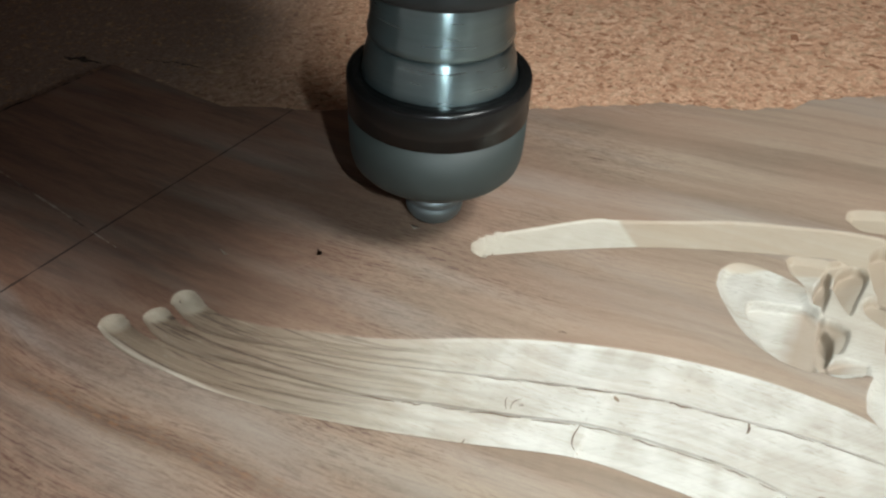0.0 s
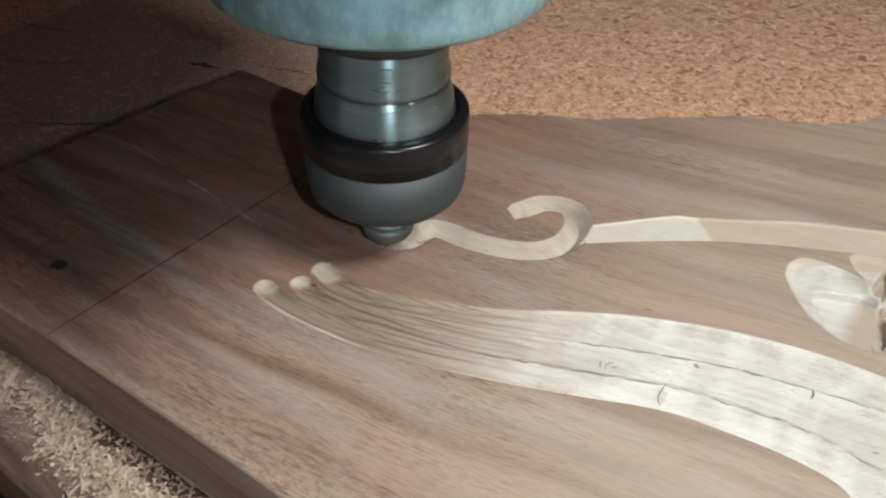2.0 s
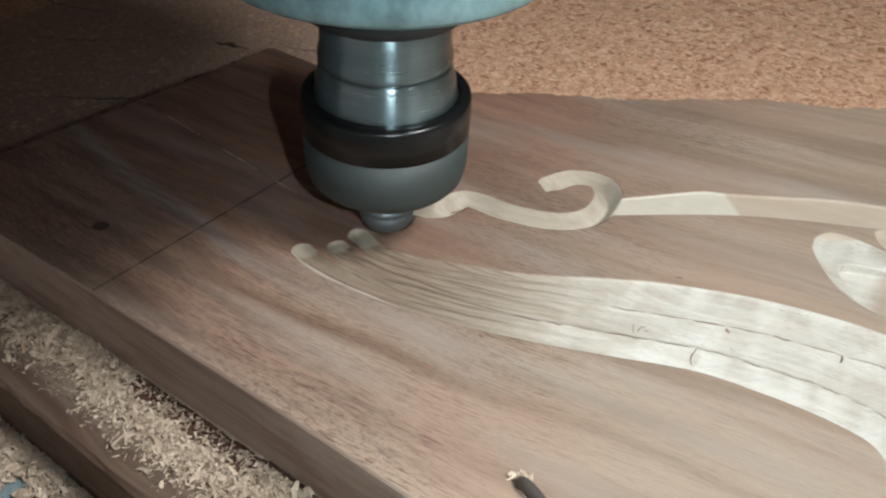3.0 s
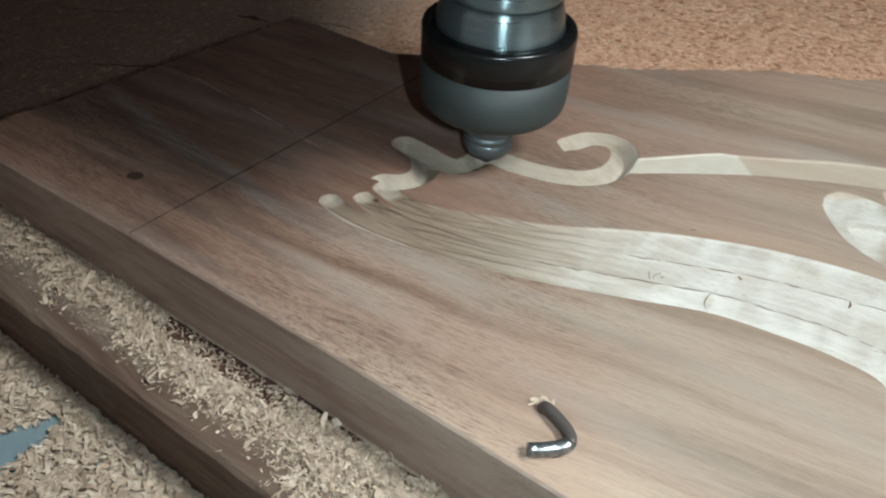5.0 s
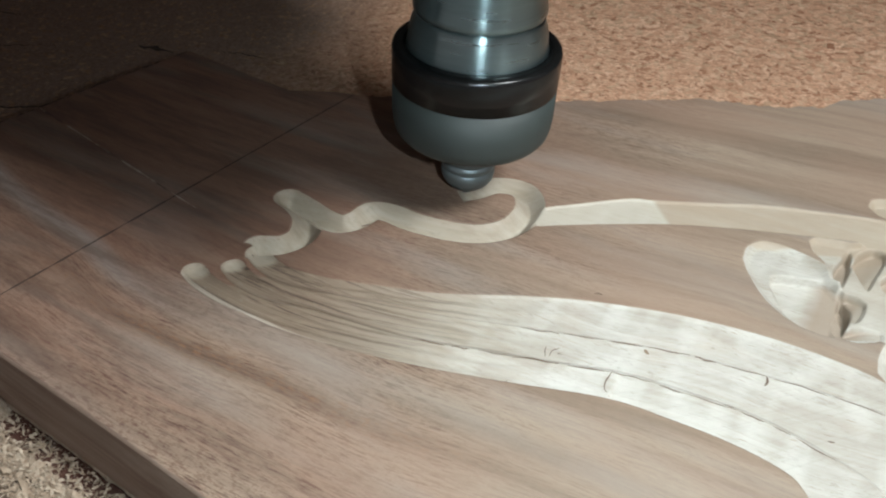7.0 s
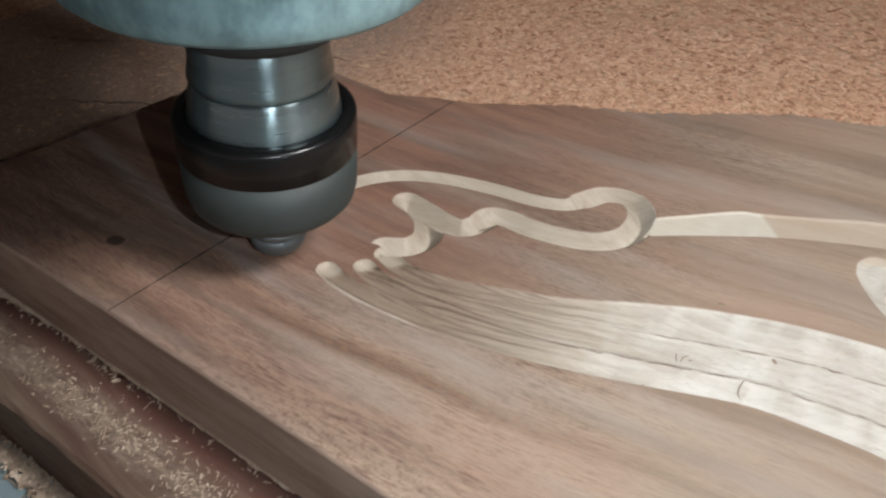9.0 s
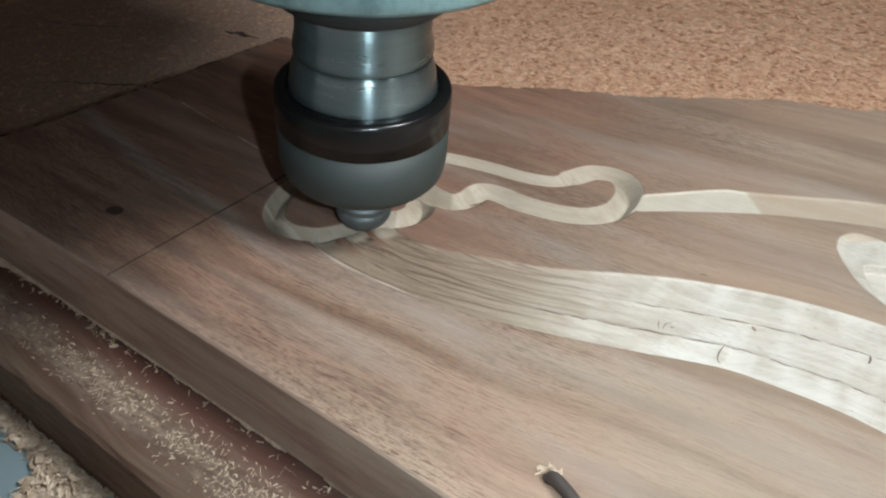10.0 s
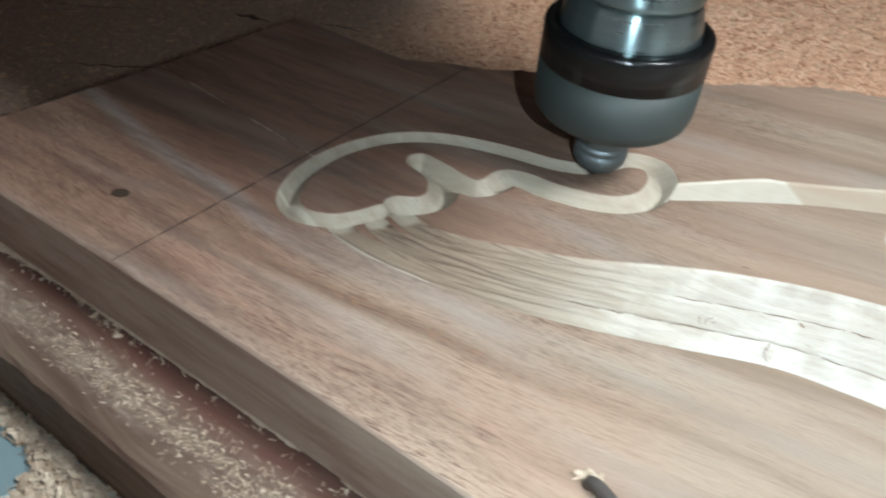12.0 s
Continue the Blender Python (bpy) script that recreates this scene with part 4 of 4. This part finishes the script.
def slices(tool, keys, whole, low, avoid, rng, half_width, top, step=1.25, clear=1.8):
    pts, at = spline(tool, 0.25)
    total = at[-1]
    cuts = [-half_width]
    while cuts[-1] < total + half_width - 0.2:
        q = np.clip(cuts[-1], 0, total)
        here = np.array([[np.interp(q, at, pts[:, k])] for k in (0, 1)])
        fine = min(near_path(*here, f)[0] for f in FINGER_PATHS) < 6
        cuts.append(cuts[-1] + (0.45 if fine else step))
    for s0, s1 in zip(cuts, cuts[1:]):
        many = 45 if s1 - s0 < 1 else 13
        mid = np.clip((s0 + s1) / 2, 0, total)
        centre = np.array([np.interp(mid, at, pts[:, k]) for k in (0, 1)])
        if avoid is not None and np.min(np.hypot(*(avoid - centre).T)) < clear:
            continue
        verts = []
        for s in (s0, s1):
            q = np.clip(s, 0, total)
            c = np.array([np.interp(q, at, pts[:, k]) for k in (0, 1)])
            d = np.array([np.interp(min(q + 0.5, total), at, pts[:, k]) - np.interp(max(q - 0.5, 0), at, pts[:, k]) for k in (0, 1)])
            d /= np.linalg.norm(d)
            over = s - q
            c = c + d * over
            half = math.sqrt(max(half_width ** 2 - over ** 2, 0.02)) + 0.6
            n = np.array([-d[1], d[0]])
            across = np.linspace(-1, 1, 9)
            under = c + n * half * across[:, None]
            for f, e, old in zip(across, under, carved(under[:, 0], under[:, 1], False)):
                deep = float(tool_depth(math.hypot(f * (half - 0.6), over), half_width)) - 0.03
                verts.append((*e, min(deep, old - 0.2) if abs(f) < 1 else 0.004 if old > -0.02 else old - 0.05))
            over_top = c + n * half * np.linspace(0.97, -0.97, many)[:, None]
            for e, old in zip(over_top, carved(over_top[:, 0], over_top[:, 1], False)):
                verts.append((*e, old + top))
        ring = 9 + many
        for k in range(ring):
            a, c = verts[k], verts[ring + k]
            if (c[0] - a[0]) * d[0] + (c[1] - a[1]) * d[1] < 0.12:
                verts[k] = verts[ring + k] = tuple((np.asarray(a) + np.asarray(c)) / 2)
        faces = [(k, (k + 1) % ring, ring + (k + 1) % ring, ring + k) for k in range(ring)] + [tuple(range(ring - 1, -1, -1)), tuple(range(ring, 2 * ring))]
        ob = mesh_object("uncut_slice", verts, [f[::-1] for f in faces], [PLANK], plank)
        made_slices.append((ob, Vector((*centre, -0.8)) * U, cut_time(centre, keys, *whole, low), rng.random(6)))


made_slices = []
STEM_A, BRANCH_A = TOOL_A[:15], [(-57.5, 140)] + TOOL_A[16:]
slices(STEM_A, PASS_A, (PATH_A, AT_A), 0.0, None, np.random.default_rng(2), HALF_A, 0.046)
slices(BRANCH_A, PASS_A, (PATH_A, AT_A), PASS_A[5][1], spline(STEM_A, 0.25)[0], np.random.default_rng(4), HALF_A, 0.032)
slices(TOOL_B, PASS_B, (PATH_B, AT_B), 0.0, PATH_A, np.random.default_rng(3), HALF_B, 0.012, clear=3.3)


# ---- the batten in front of the plank ----
def batten():
    b = thing("batten", "reddish brown sawn timber batten lying on the machine table", "timber batten")
    n = 90
    xs = np.linspace(-330, 200, n)
    rng = np.random.default_rng(8)
    verts, faces = [], []
    for x in xs:
        yf, yb = 50.6 - (x + 26) * 0.048, 73.6 - (x + 91) * 0.046 + (3.2 if x < -170 else 2.6)
        yb = min(yb, 78.6)
        w = rng.normal(0, 0.12, 4)
        for y, z in ((yf, -42.9), (yf - 0.1 + w[0], -22.2), (yf + 0.9 + w[1], -21.2 + w[2] * 0.5), ((yf + yb) / 2, -21.0), (yb - 0.8, -21.1 + w[3] * 0.5), (yb, -22), (yb, -42.9)):
            verts.append((x, y, z))
    m = 7
    for i in range(n - 1):
        for k in range(m):
            j = (k + 1) % m
            faces.append((i * m + k, i * m + j, (i + 1) * m + j, (i + 1) * m + k)[::-1])
    faces.append(tuple(range(m)))
    faces.append(tuple((n - 1) * m + k for k in range(m))[::-1])
    mesh_object("timber", verts, faces, [BATTEN], b)


batten()


def fringe():
    """The torn pale edge that hangs from the plank's lower arris: a ragged ribbon with breaks in it."""
    rng = np.random.default_rng(21)
    verts, faces = [], []
    xs = np.arange(-161, 70, 0.6)
    for k, x in enumerate(xs):
        y = float(np.interp(x, FRONT[:, 0], FRONT[:, 1])) - 0.36
        swell = float(lumps(np.array([x]), np.array([3.0]), 9.0)[0]) + 0.6 * float(lumps(np.array([x]), np.array([11.0]), 2.6)[0])
        w = max(0.04, 0.2 + 0.45 * swell + rng.normal(0, 0.07)) + max(0.0, (-134 - x) * 0.09) * (1.2 + swell)
        verts += [(x, y + 0.05, -19.2), (x, y - 0.5 * w, -19.6 - 0.2 * w), (x, y - w, -20.2 - 0.25 * w)]
        if k and swell > -0.55:
            a, c = 3 * (k - 1), 3 * k
            faces += [(a, a + 1, c + 1, c), (a + 1, a + 2, c + 2, c + 1)]
    tagged(mesh_object("torn_edge", verts, faces, [SHAVINGS], plank, True), "pale torn fibres along the lower edge", kind="stuff")


fringe()


# ---- the spindle ----
def spindle():
    s = thing("router_spindle", "round steel router spindle with black collet nut above the plank", "router spindle")
    part("housing", lathe([(13, 64.3), (31.6, 64.3), (33.0, 65.6), (33.4, 68.4), (33.4, 284), (32.5, 285.5), (0, 285.5)]), HOUSING, s, "pale blue-grey metal housing", True)
    part("seal", lathe([(13.3, 54.9), (16.0, 54.9), (16.9, 55.6), (17.1, 57), (17.1, 64.2), (13.3, 64.2)]), RUBBER, s, "black seal ring", True)
    part("shaft", lathe([(12, 44.4), (13.5, 44.4), (13.9, 45.0), (13.85, 46.0), (13.4, 47.6), (13.25, 49.5), (13.25, 61.7), (12, 61.7)]), STEEL, s, "bright ground steel shaft nose", True)
    part("shaft_collar", lathe([(12, 34.8), (15.15, 34.8), (15.15, 37.0), (14.85, 38.4), (14.6, 40.2), (14.15, 42.0), (13.75, 43.1), (13.6, 43.7), (13.2, 44.3), (12, 44.3)]), STEEL, s, "bright steel shoulder ring", True)
    nut = part("collet_nut", lathe([(6.5, 16.0), (14.4, 16.0), (16.5, 16.5), (17.45, 17.7), (17.85, 19.4), (18.0, 21.2), (18.05, 28.9), (6.5, 28.9)]), NUT_STEEL, s, "satin grey lower part of the nut", True)
    part("nut_collar", lathe([(15.0, 28.95), (18.1, 28.95), (18.15, 35.8), (17.95, 36.6), (17.3, 37.0), (15.4, 37.1), (15.2, 35.2)]), BLACK_STEEL, nut, "glossy black collar", True)
    bit = part("router_bit", lathe([(0, -1.9), (0.6, -1.7), (1.4, -1.0), (2.4, 0.1), (4.0, 1.2), (5.3, 2.3), (6.1, 3.6), (6.3, 4.8), (6.3, 6.0), (6.0, 6.2), (6.0, 6.7), (6.3, 6.9), (6.3, 8.0), (5.95, 8.2), (5.95, 8.7),
                                      (6.3, 8.9), (6.3, 11), (6.35, 11.4), (6.35, 17.2), (0, 17.2)], 48), BIT, s, "round-nosed steel cutter", True)
    # both out of view: a block sized by its shadow, a plate added for shading
    part("clamp_bracket", box(-44, 44, -55, 46, 89, 300, 6), ALUMINIUM, s, "unseen grey aluminium block that grips the housing and casts its shadow")
    part("shadow_plate", box(-74, -16, 46.2, 76, 89, 320, 3), ALUMINIUM, s, "unseen grey plate behind the housing, added to block the lamp")
    return s, bit


the_spindle, the_bit = spindle()


# ---- shavings ----
def shaving_mesh(rng, n, place, long, wide, curl, lie=0.9):
    """Torn wood flakes and curls: bent strips with ragged ends."""
    verts, faces = [], []
    for _ in range(n):
        c = place(rng)
        if c is None:
            continue
        thin = rng.random() < 0.35
        l, w = long * rng.lognormal(0, 0.45) * (1.3 if thin else 1), wide * rng.lognormal(0, 0.4) * (0.35 if thin else 1)
        m = Euler((rng.normal(0, lie * 0.6), rng.normal(0, lie * 0.6), rng.uniform(0, 6.3))).to_matrix()
        k, twist = rng.normal(0, curl), rng.normal(0, 0.6)
        base = len(verts)
        for i in range(4):
            s = i / 3 - 0.5
            a = twist * s
            p = Vector((l * s, 0.25 * w * rng.normal(), k * l * (s * s - 0.1)))
            ragged = w * (1 - 0.9 * abs(s) ** 1.5) * rng.uniform(0.6, 1.3) / 2
            for side in (-1, 1):
                verts.append(m @ (p + Vector((0.2 * w * rng.normal(), side * ragged * math.cos(a), side * ragged * math.sin(a)))) + Vector(c))
        for i in range(3):
            a = base + 2 * i
            faces.append((a, a + 1, a + 3, a + 2))
    return verts, faces


def heap_place(x0, x1, thin):
    """Places along the gap between plank and batten: a ridge against the plank, a swept stretch, then a broad drift."""
    def place(rng):
        x = rng.uniform(x0, x1)
        back = 73.4 - (x + 91) * 0.045
        swept = min(1.0, max(0.0, (x + 88) / 8)) * min(1.0, max(0.0, (-38 - x) / 8))
        broad = min(1.0, max(0.0, (x + 46) / 14))
        if thin:
            off = abs(rng.normal(0, 1.0))
        elif rng.random() < 0.85 * swept:
            off = 4.5 + abs(rng.normal(0, 4.0))
        else:
            off = abs(rng.normal(0, 4.0 + 0.9 * math.sin(x * 0.21) + 3.2 * broad))
        y = back - 0.2 - off
        lump = 0.55 + 0.45 * math.sin(x * 0.31 + 0.4 * y) * math.sin(x * 0.13 - 0.7 * y)
        z = -20.75 + abs(rng.normal(0, 0.9)) * max(0.12, 1 - off / (9 + 7 * broad)) * (0.5 if thin else 1.5 * lump)
        keep = (0.2 + 0.8 * lump) * (1 - 0.3 * broad) if not swept else 0.24
        ok = y > 51.2 - (x + 26) * 0.048 and rng.random() < keep
        return (x, y, z) if ok else None
    return place


def bare_patch(x, y):
    """Below 1 where the table shows between the shavings."""
    if x > -117.5:
        return ((x + 117.5) / 22.5) ** 10 + max(0.0, (y - 20) / 30) ** 6
    return abs((x + 117.5) / 23.5) ** 3 + max(0.0, (y - 20) / 28.5) ** 3


def patch_place(rng):
    """Shavings that cover most of the bare patch until the draught takes them."""
    x, y = rng.uniform(-142, -97), rng.uniform(0, 49)
    if bare_patch(x, y) > 1.1 or x > -99.5 - 0.8 * max(0.0, 47 - y) + rng.normal(0, 1.5):
        return None
    return (x, y, -42.5 + abs(rng.normal(0, 0.7)))


def dust_place(rng):
    """Flecks caught in the saw marks along the middle of the batten."""
    x = rng.uniform(-165, 70)
    off = rng.normal(9.4, 2.6)
    clump = 0.5 + 0.5 * math.sin(x * 0.23 + 0.9 * off) * math.sin(x * 0.11 - 0.5 * off + 1.0)
    if not 2.5 < off < 17 or rng.random() > (0.25 + 0.75 * clump) * min(1.0, max(0.15, (x + 130) / 45)):
        return None
    return (x, 73.4 - (x + 91) * 0.045 - off, -20.93 + abs(rng.normal(0, 0.05)))


def bed_place(rng):
    x, y = rng.uniform(-215, -20), rng.uniform(-20, 56)
    edge = 50.6 - (x + 26) * 0.048
    bare = bare_patch(x, y)
    if y > edge - 0.5 or bare < 1 + 0.15 * math.sin(x * 0.7) + rng.normal(0, 0.1):
        return None
    return (x, y, -42.4 + abs(rng.normal(0, 1.0)))


blown = []


def shavings():
    v, f = shaving_mesh(np.random.default_rng(11), 700, heap_place(-164, 60, True), 0.9, 0.4, 0.8)
    tagged(mesh_object("wood_shavings", v, f, [SHAVINGS]), "fine pale wood dust caught in the gap beside the plank", "wood shavings", kind="stuff")
    v, f = shaving_mesh(np.random.default_rng(12), 36000, bed_place, 2.4, 1.2, 0.4, 0.34)
    tagged(mesh_object("wood_shavings", v, f, [SHAVINGS]), "coarse pale wood shavings scattered on the aluminium table", "wood shavings", kind="stuff")
    # heaps on the batten that the draught of the spindle clears away
    for k in range(14):
        x0 = -166 + 16 * k
        v, f = shaving_mesh(np.random.default_rng(40 + k), 4600, heap_place(x0 - 1.5, x0 + 17.5, False), 1.05, 0.5, 0.7)
        w, g = shaving_mesh(np.random.default_rng(60 + k), 260, heap_place(x0 - 1.5, x0 + 17.5, False), 2.5, 1.05, 0.6)
        f = f + [tuple(i + len(v) for i in face) for face in g]
        v = v + w
        ob = mesh_object("shavings_heap", v, f, [SHAVINGS])
        tagged(ob, "fluffy heap of pale wood shavings on the batten", "wood shavings", "shavings heaps on the batten", "stuff")
        blown.append((ob, k, -21.5))
    v, f = shaving_mesh(np.random.default_rng(90), 5200, patch_place, 2.4, 1.2, 0.4, 0.3)
    ob = mesh_object("shavings_heap", v, f, [SHAVINGS])
    tagged(ob, "thin drift of pale wood shavings on the aluminium table", "wood shavings", kind="stuff")
    blown.append((ob, 5, 0.3))
    v, f = shaving_mesh(np.random.default_rng(91), 4200, dust_place, 0.8, 0.22, 0.3, 0.12)
    tagged(mesh_object("wood_dust", v, f, [SHAVINGS]), "fine pale wood flecks caught in the batten's saw marks", "wood dust", kind="stuff")


shavings()


# ---- the bent nail ----
def bent_nail():
    n = thing("bent_nail", "dark bent nail hammered flat into the plank", "nail")
    pts, _ = spline([(9.6, 82.4, -6), (9.7, 82.2, -1), (10.6, 81.8, 1.2), (13.5, 80.6, 1.5), (16.4, 78.9, 1.6), (17.6, 77.2, 1.7), (17.2, 75.6, 1.7), (15.4, 74.0, 1.6), (12.6, 72.0, 1.5)], 0.5)
    bend = int(np.argmax(pts[:, 0]))
    part("shank", tube(pts[:bend + 1], 1.1, 14), IRON, n, "dull rusty shank", True)
    part("tip", tube(pts[bend:], 1.22, 14), BRIGHT_IRON, n, "hammered shiny steel end", True)
    v, f = shaving_mesh(np.random.default_rng(77), 26, lambda g: (9.4 + g.normal(0, 0.7), 82.9 + g.normal(0, 0.6), 0.25 + abs(g.normal(0, 0.35))), 1.3, 0.9, 0.3)
    tagged(mesh_object("splinters", v, f, [SHAVINGS], plank), "pale splinters round the nail's hole", kind="stuff")


bent_nail()


# ---- the hold-down clamp ----
def hold_down_clamp():
    c = thing("hold_down_clamp", "black steel hold-down clamp pressing on the batten", "clamp")
    bar = box(-177.5, -158.0, -60, 68.4, -20.7, -13.6)
    upright = [e for e in bar.edges if abs(e.verts[0].co.z - e.verts[1].co.z) > 1]
    bmesh.ops.bevel(bar, geom=upright, offset=1.4, segments=4, affect="EDGES")
    rims = [e for e in bar.edges if abs(e.verts[0].co.z - e.verts[1].co.z) < 0.1]
    bmesh.ops.bevel(bar, geom=rims, offset=0.6, segments=4, affect="EDGES")
    large = [f.calc_area() > 60 for f in bar.faces]
    bar = part("bar", bar, CLAMP_BLACK, c, "worn black steel bar", True)
    for face, flat in zip(bar.data.polygons, large):
        face.use_smooth = not flat
    rod = lathe([(0, -42.9), (4.2, -42.9), (4.2, -5), (3.6, -4.4), (0, -4.4)], 20)
    bmesh.ops.translate(rod, verts=rod.verts, vec=(-167, 36, 0))
    part("bolt", rod, CLAMP_BLACK, c, "", True)
    for name, r, z0, z1, n in (("washer", 8, -13.3, -11.9, 24), ("nut", 6.6, -11.8, -6.2, 6)):
        piece = lathe([(4.3, z0), (r, z0), (r, z1), (4.3, z1)], n)
        bmesh.ops.translate(piece, verts=piece.verts, vec=(-167, 36, 0))
        part(name, piece, CLAMP_BLACK, c)


hold_down_clamp()


# ---- the phone's LED that lights the work, built as a small lamp without the phone ----
def phone_led():
    """Modelled with its front towards -z, where it shines."""
    h = thing("phone_led", "stand-in for a phone's white LED, set deep in a small black tube", "hand lamp")
    # the tube is made up, to narrow the emitter's beam
    part("body", lathe([(0, 4.0), (2.4, 4.0), (2.4, -0.3), (3.6, -0.3), (4.0, 0.2), (4.0, 4.4), (3.6, 4.9), (0, 4.9)], 40), RUBBER, h, "black tubular body with a bevelled rim")
    part("emitter", lathe([(0, 3.4), (1.8, 3.4), (1.8, 3.9), (0, 3.9)], 24), LED, h, "glowing white emitter")
    return h


the_torch = phone_led()


# ---- chips thrown up by the cutter ----
def flying_chips():
    made = []
    for k, (t, start, way, size) in enumerate([
            (2.0, (-46, 128, 6), (-30, -50, 10), 1.3), (5.8, (-50, 90, 10), (-26, -40, 16), 1.2), (6.0, (39.7, 103, 50), (-4, 134, 4), 2.5),
            (8.5, (-62, 165, 9), (34, 12, 7), 1.4), (8.5, (-70, 150, 4), (-34, -20, 12), 1.1), (11.3, (-100, 130, 12), (-14, 26, 26), 1.4), (3.0, (-58, 138, 8), (14, -26, 14), 1.0)]):
        v, f = shaving_mesh(np.random.default_rng(90 + k), 1, lambda g: (0, 0, 0), 3.0 * size, 1.6 * size, 0.3)
        ob = tagged(mesh_object("flying_chip", v, f, [SHAVINGS]), "thin pale wood chip thrown off by the cutter", "wood chip", "flying wood chips")
        made.append((ob, t, Vector(start), Vector(way)))
    return made


the_chips = flying_chips()


# ---- what moves ----
def spindle_rows():
    """Tip of the cutter: there and back along each groove, lifted between the two."""
    def at_length(pts, at, s):
        return [float(np.interp(s, at, pts[:, k])) for k in (0, 1)]

    end_a, end_b = AT_A[-1], AT_B[-1]
    back_a = along(PATH_A[::-1], (end_a - AT_A)[::-1], [(3.5, (-57.5, 124.2)), (4.8, (-45.5, 142.4)), (5.0, (-43.0, 148.9)), (5.5, (-26, 151.8)), (6.0, (-13.3, 170)), (6.35, (-28, 168))])
    back_b = along(PATH_B[::-1], (end_b - AT_B)[::-1], [(9.85, (-58.7, 120.3)), (10.0, (-58.9, 120.0)), (10.5, (-75.6, 108.8)), (11.0, (-80.6, 140.2)), (11.5, (-57.1, 157.3)), (11.87, (-31, 163.4))])
    legs = [(PATH_A, AT_A, PASS_A, False), (PATH_A, AT_A, back_a, True), (PATH_B, AT_B, PASS_B, False), (PATH_B, AT_B, back_b, True)]
    rows = [(0.0, -26.3, 169.2, -0.4), (0.15, -27.6, 168.1, -0.1)]
    for pts, at, keys, turned in legs:
        t0, t1 = keys[0][0], keys[-1][0]
        for t in np.arange(math.ceil(t0 * 15) / 15, t1 + 1e-6, 1 / 15):
            s = float(np.interp(t, [k[0] for k in keys], [k[1] for k in keys]))
            rows.append((float(t), *at_length(pts, at, at[-1] - s if turned else s), 0.0))
    rows += [(6.5, -27.6, 168.2, 0.0), (6.75, -27.8, 168, 0.3), (6.95, -28.6, 167, 2.0), (7.35, -31, 163.6, 2.0), (12.0, -28.6, 164.9, 0.0)]
    rows.sort()
    kept = [rows[0]]
    for r in rows[1:]:
        if frame(r[0]) > frame(kept[-1][0]):
            kept.append(r)
    return [(t, pose(x * U, y * U, z * U, 0.6, 3.25, 0)) for t, x, y, z in kept]


def motions():
    walk(the_spindle, spindle_rows())
    walk(the_torch, [(t, m @ pose(20.7 * U, -0.7 * U, 0.9 * U)) for t, m in HELD])
    for k, (ob, t, start, way) in enumerate(the_chips):
        # it springs from beside the cutter, crosses the air in a few frames and drops on the bed in front of the batten
        rest, fall = Vector((-30 + 14 * k, -60 - 5 * k, -42.2)), Vector((0, 0, -30))
        path = [(0.0, start - way * 1.5 + fall), (t - 0.1, start - way * 1.5 + fall), (t - 1 / 30, start - way), (t, start), (t + 1 / 30, start + way), (t + 0.3, rest), (12.0, rest)]
        if k != 2:
            path[0] = (0.0, Vector((-44 - k, 150, -8)))
            path[1] = (t - 0.1, Vector((-44 - k, 150, -8)))
        else:
            path[0] = (0.0, Vector((-16, 172, -8)))
            path[1] = (t - 0.1, Vector((-16, 172, -8)))
        walk(ob, [(s, pose(*(p * U), 20 * i, 15 * i, 25 * i)) for i, (s, p) in enumerate(path)])
    for ob, k, drop in blown:
        # each heap lifts, drifts off towards the front and settles on the bed out there
        t = 8.7 + 0.012 * ((k * 5) % 14)
        off = pose((6 - k) * 2 * U, (-95 - 7 * (k % 3)) * U, drop * U)
        walk(ob, [(0.0, pose(0, 0, 0)), (t, pose(0, 0, 0)), (t + 0.14, pose(0, -40 * U, 6 * U)), (t + 0.3, off), (12.0, off)])
    for ob, centre, when, r in made_slices:
        # each slice is flung out by the cutter and comes to rest among the shavings on the bed
        land = Vector((-40 + 120 * r[0], -80 + 60 * r[1], -41.5)) * U
        turn = Euler((1.2 * (r[2] - 0.5), 1.2 * (r[3] - 0.5), 1.4 * (r[4] - 0.5))).to_matrix().to_4x4()
        home = Matrix.Identity(4)

        def at_place(p, k):
            q = Matrix.Identity(4).lerp(turn, k)
            return Matrix.Translation(p) @ q @ Matrix.Translation(-centre)

        walk(ob, [(0.0, home), (when, home), (when + 0.04, at_place(land, 1.0)), (12.0, at_place(land, 1.0))])


motions()
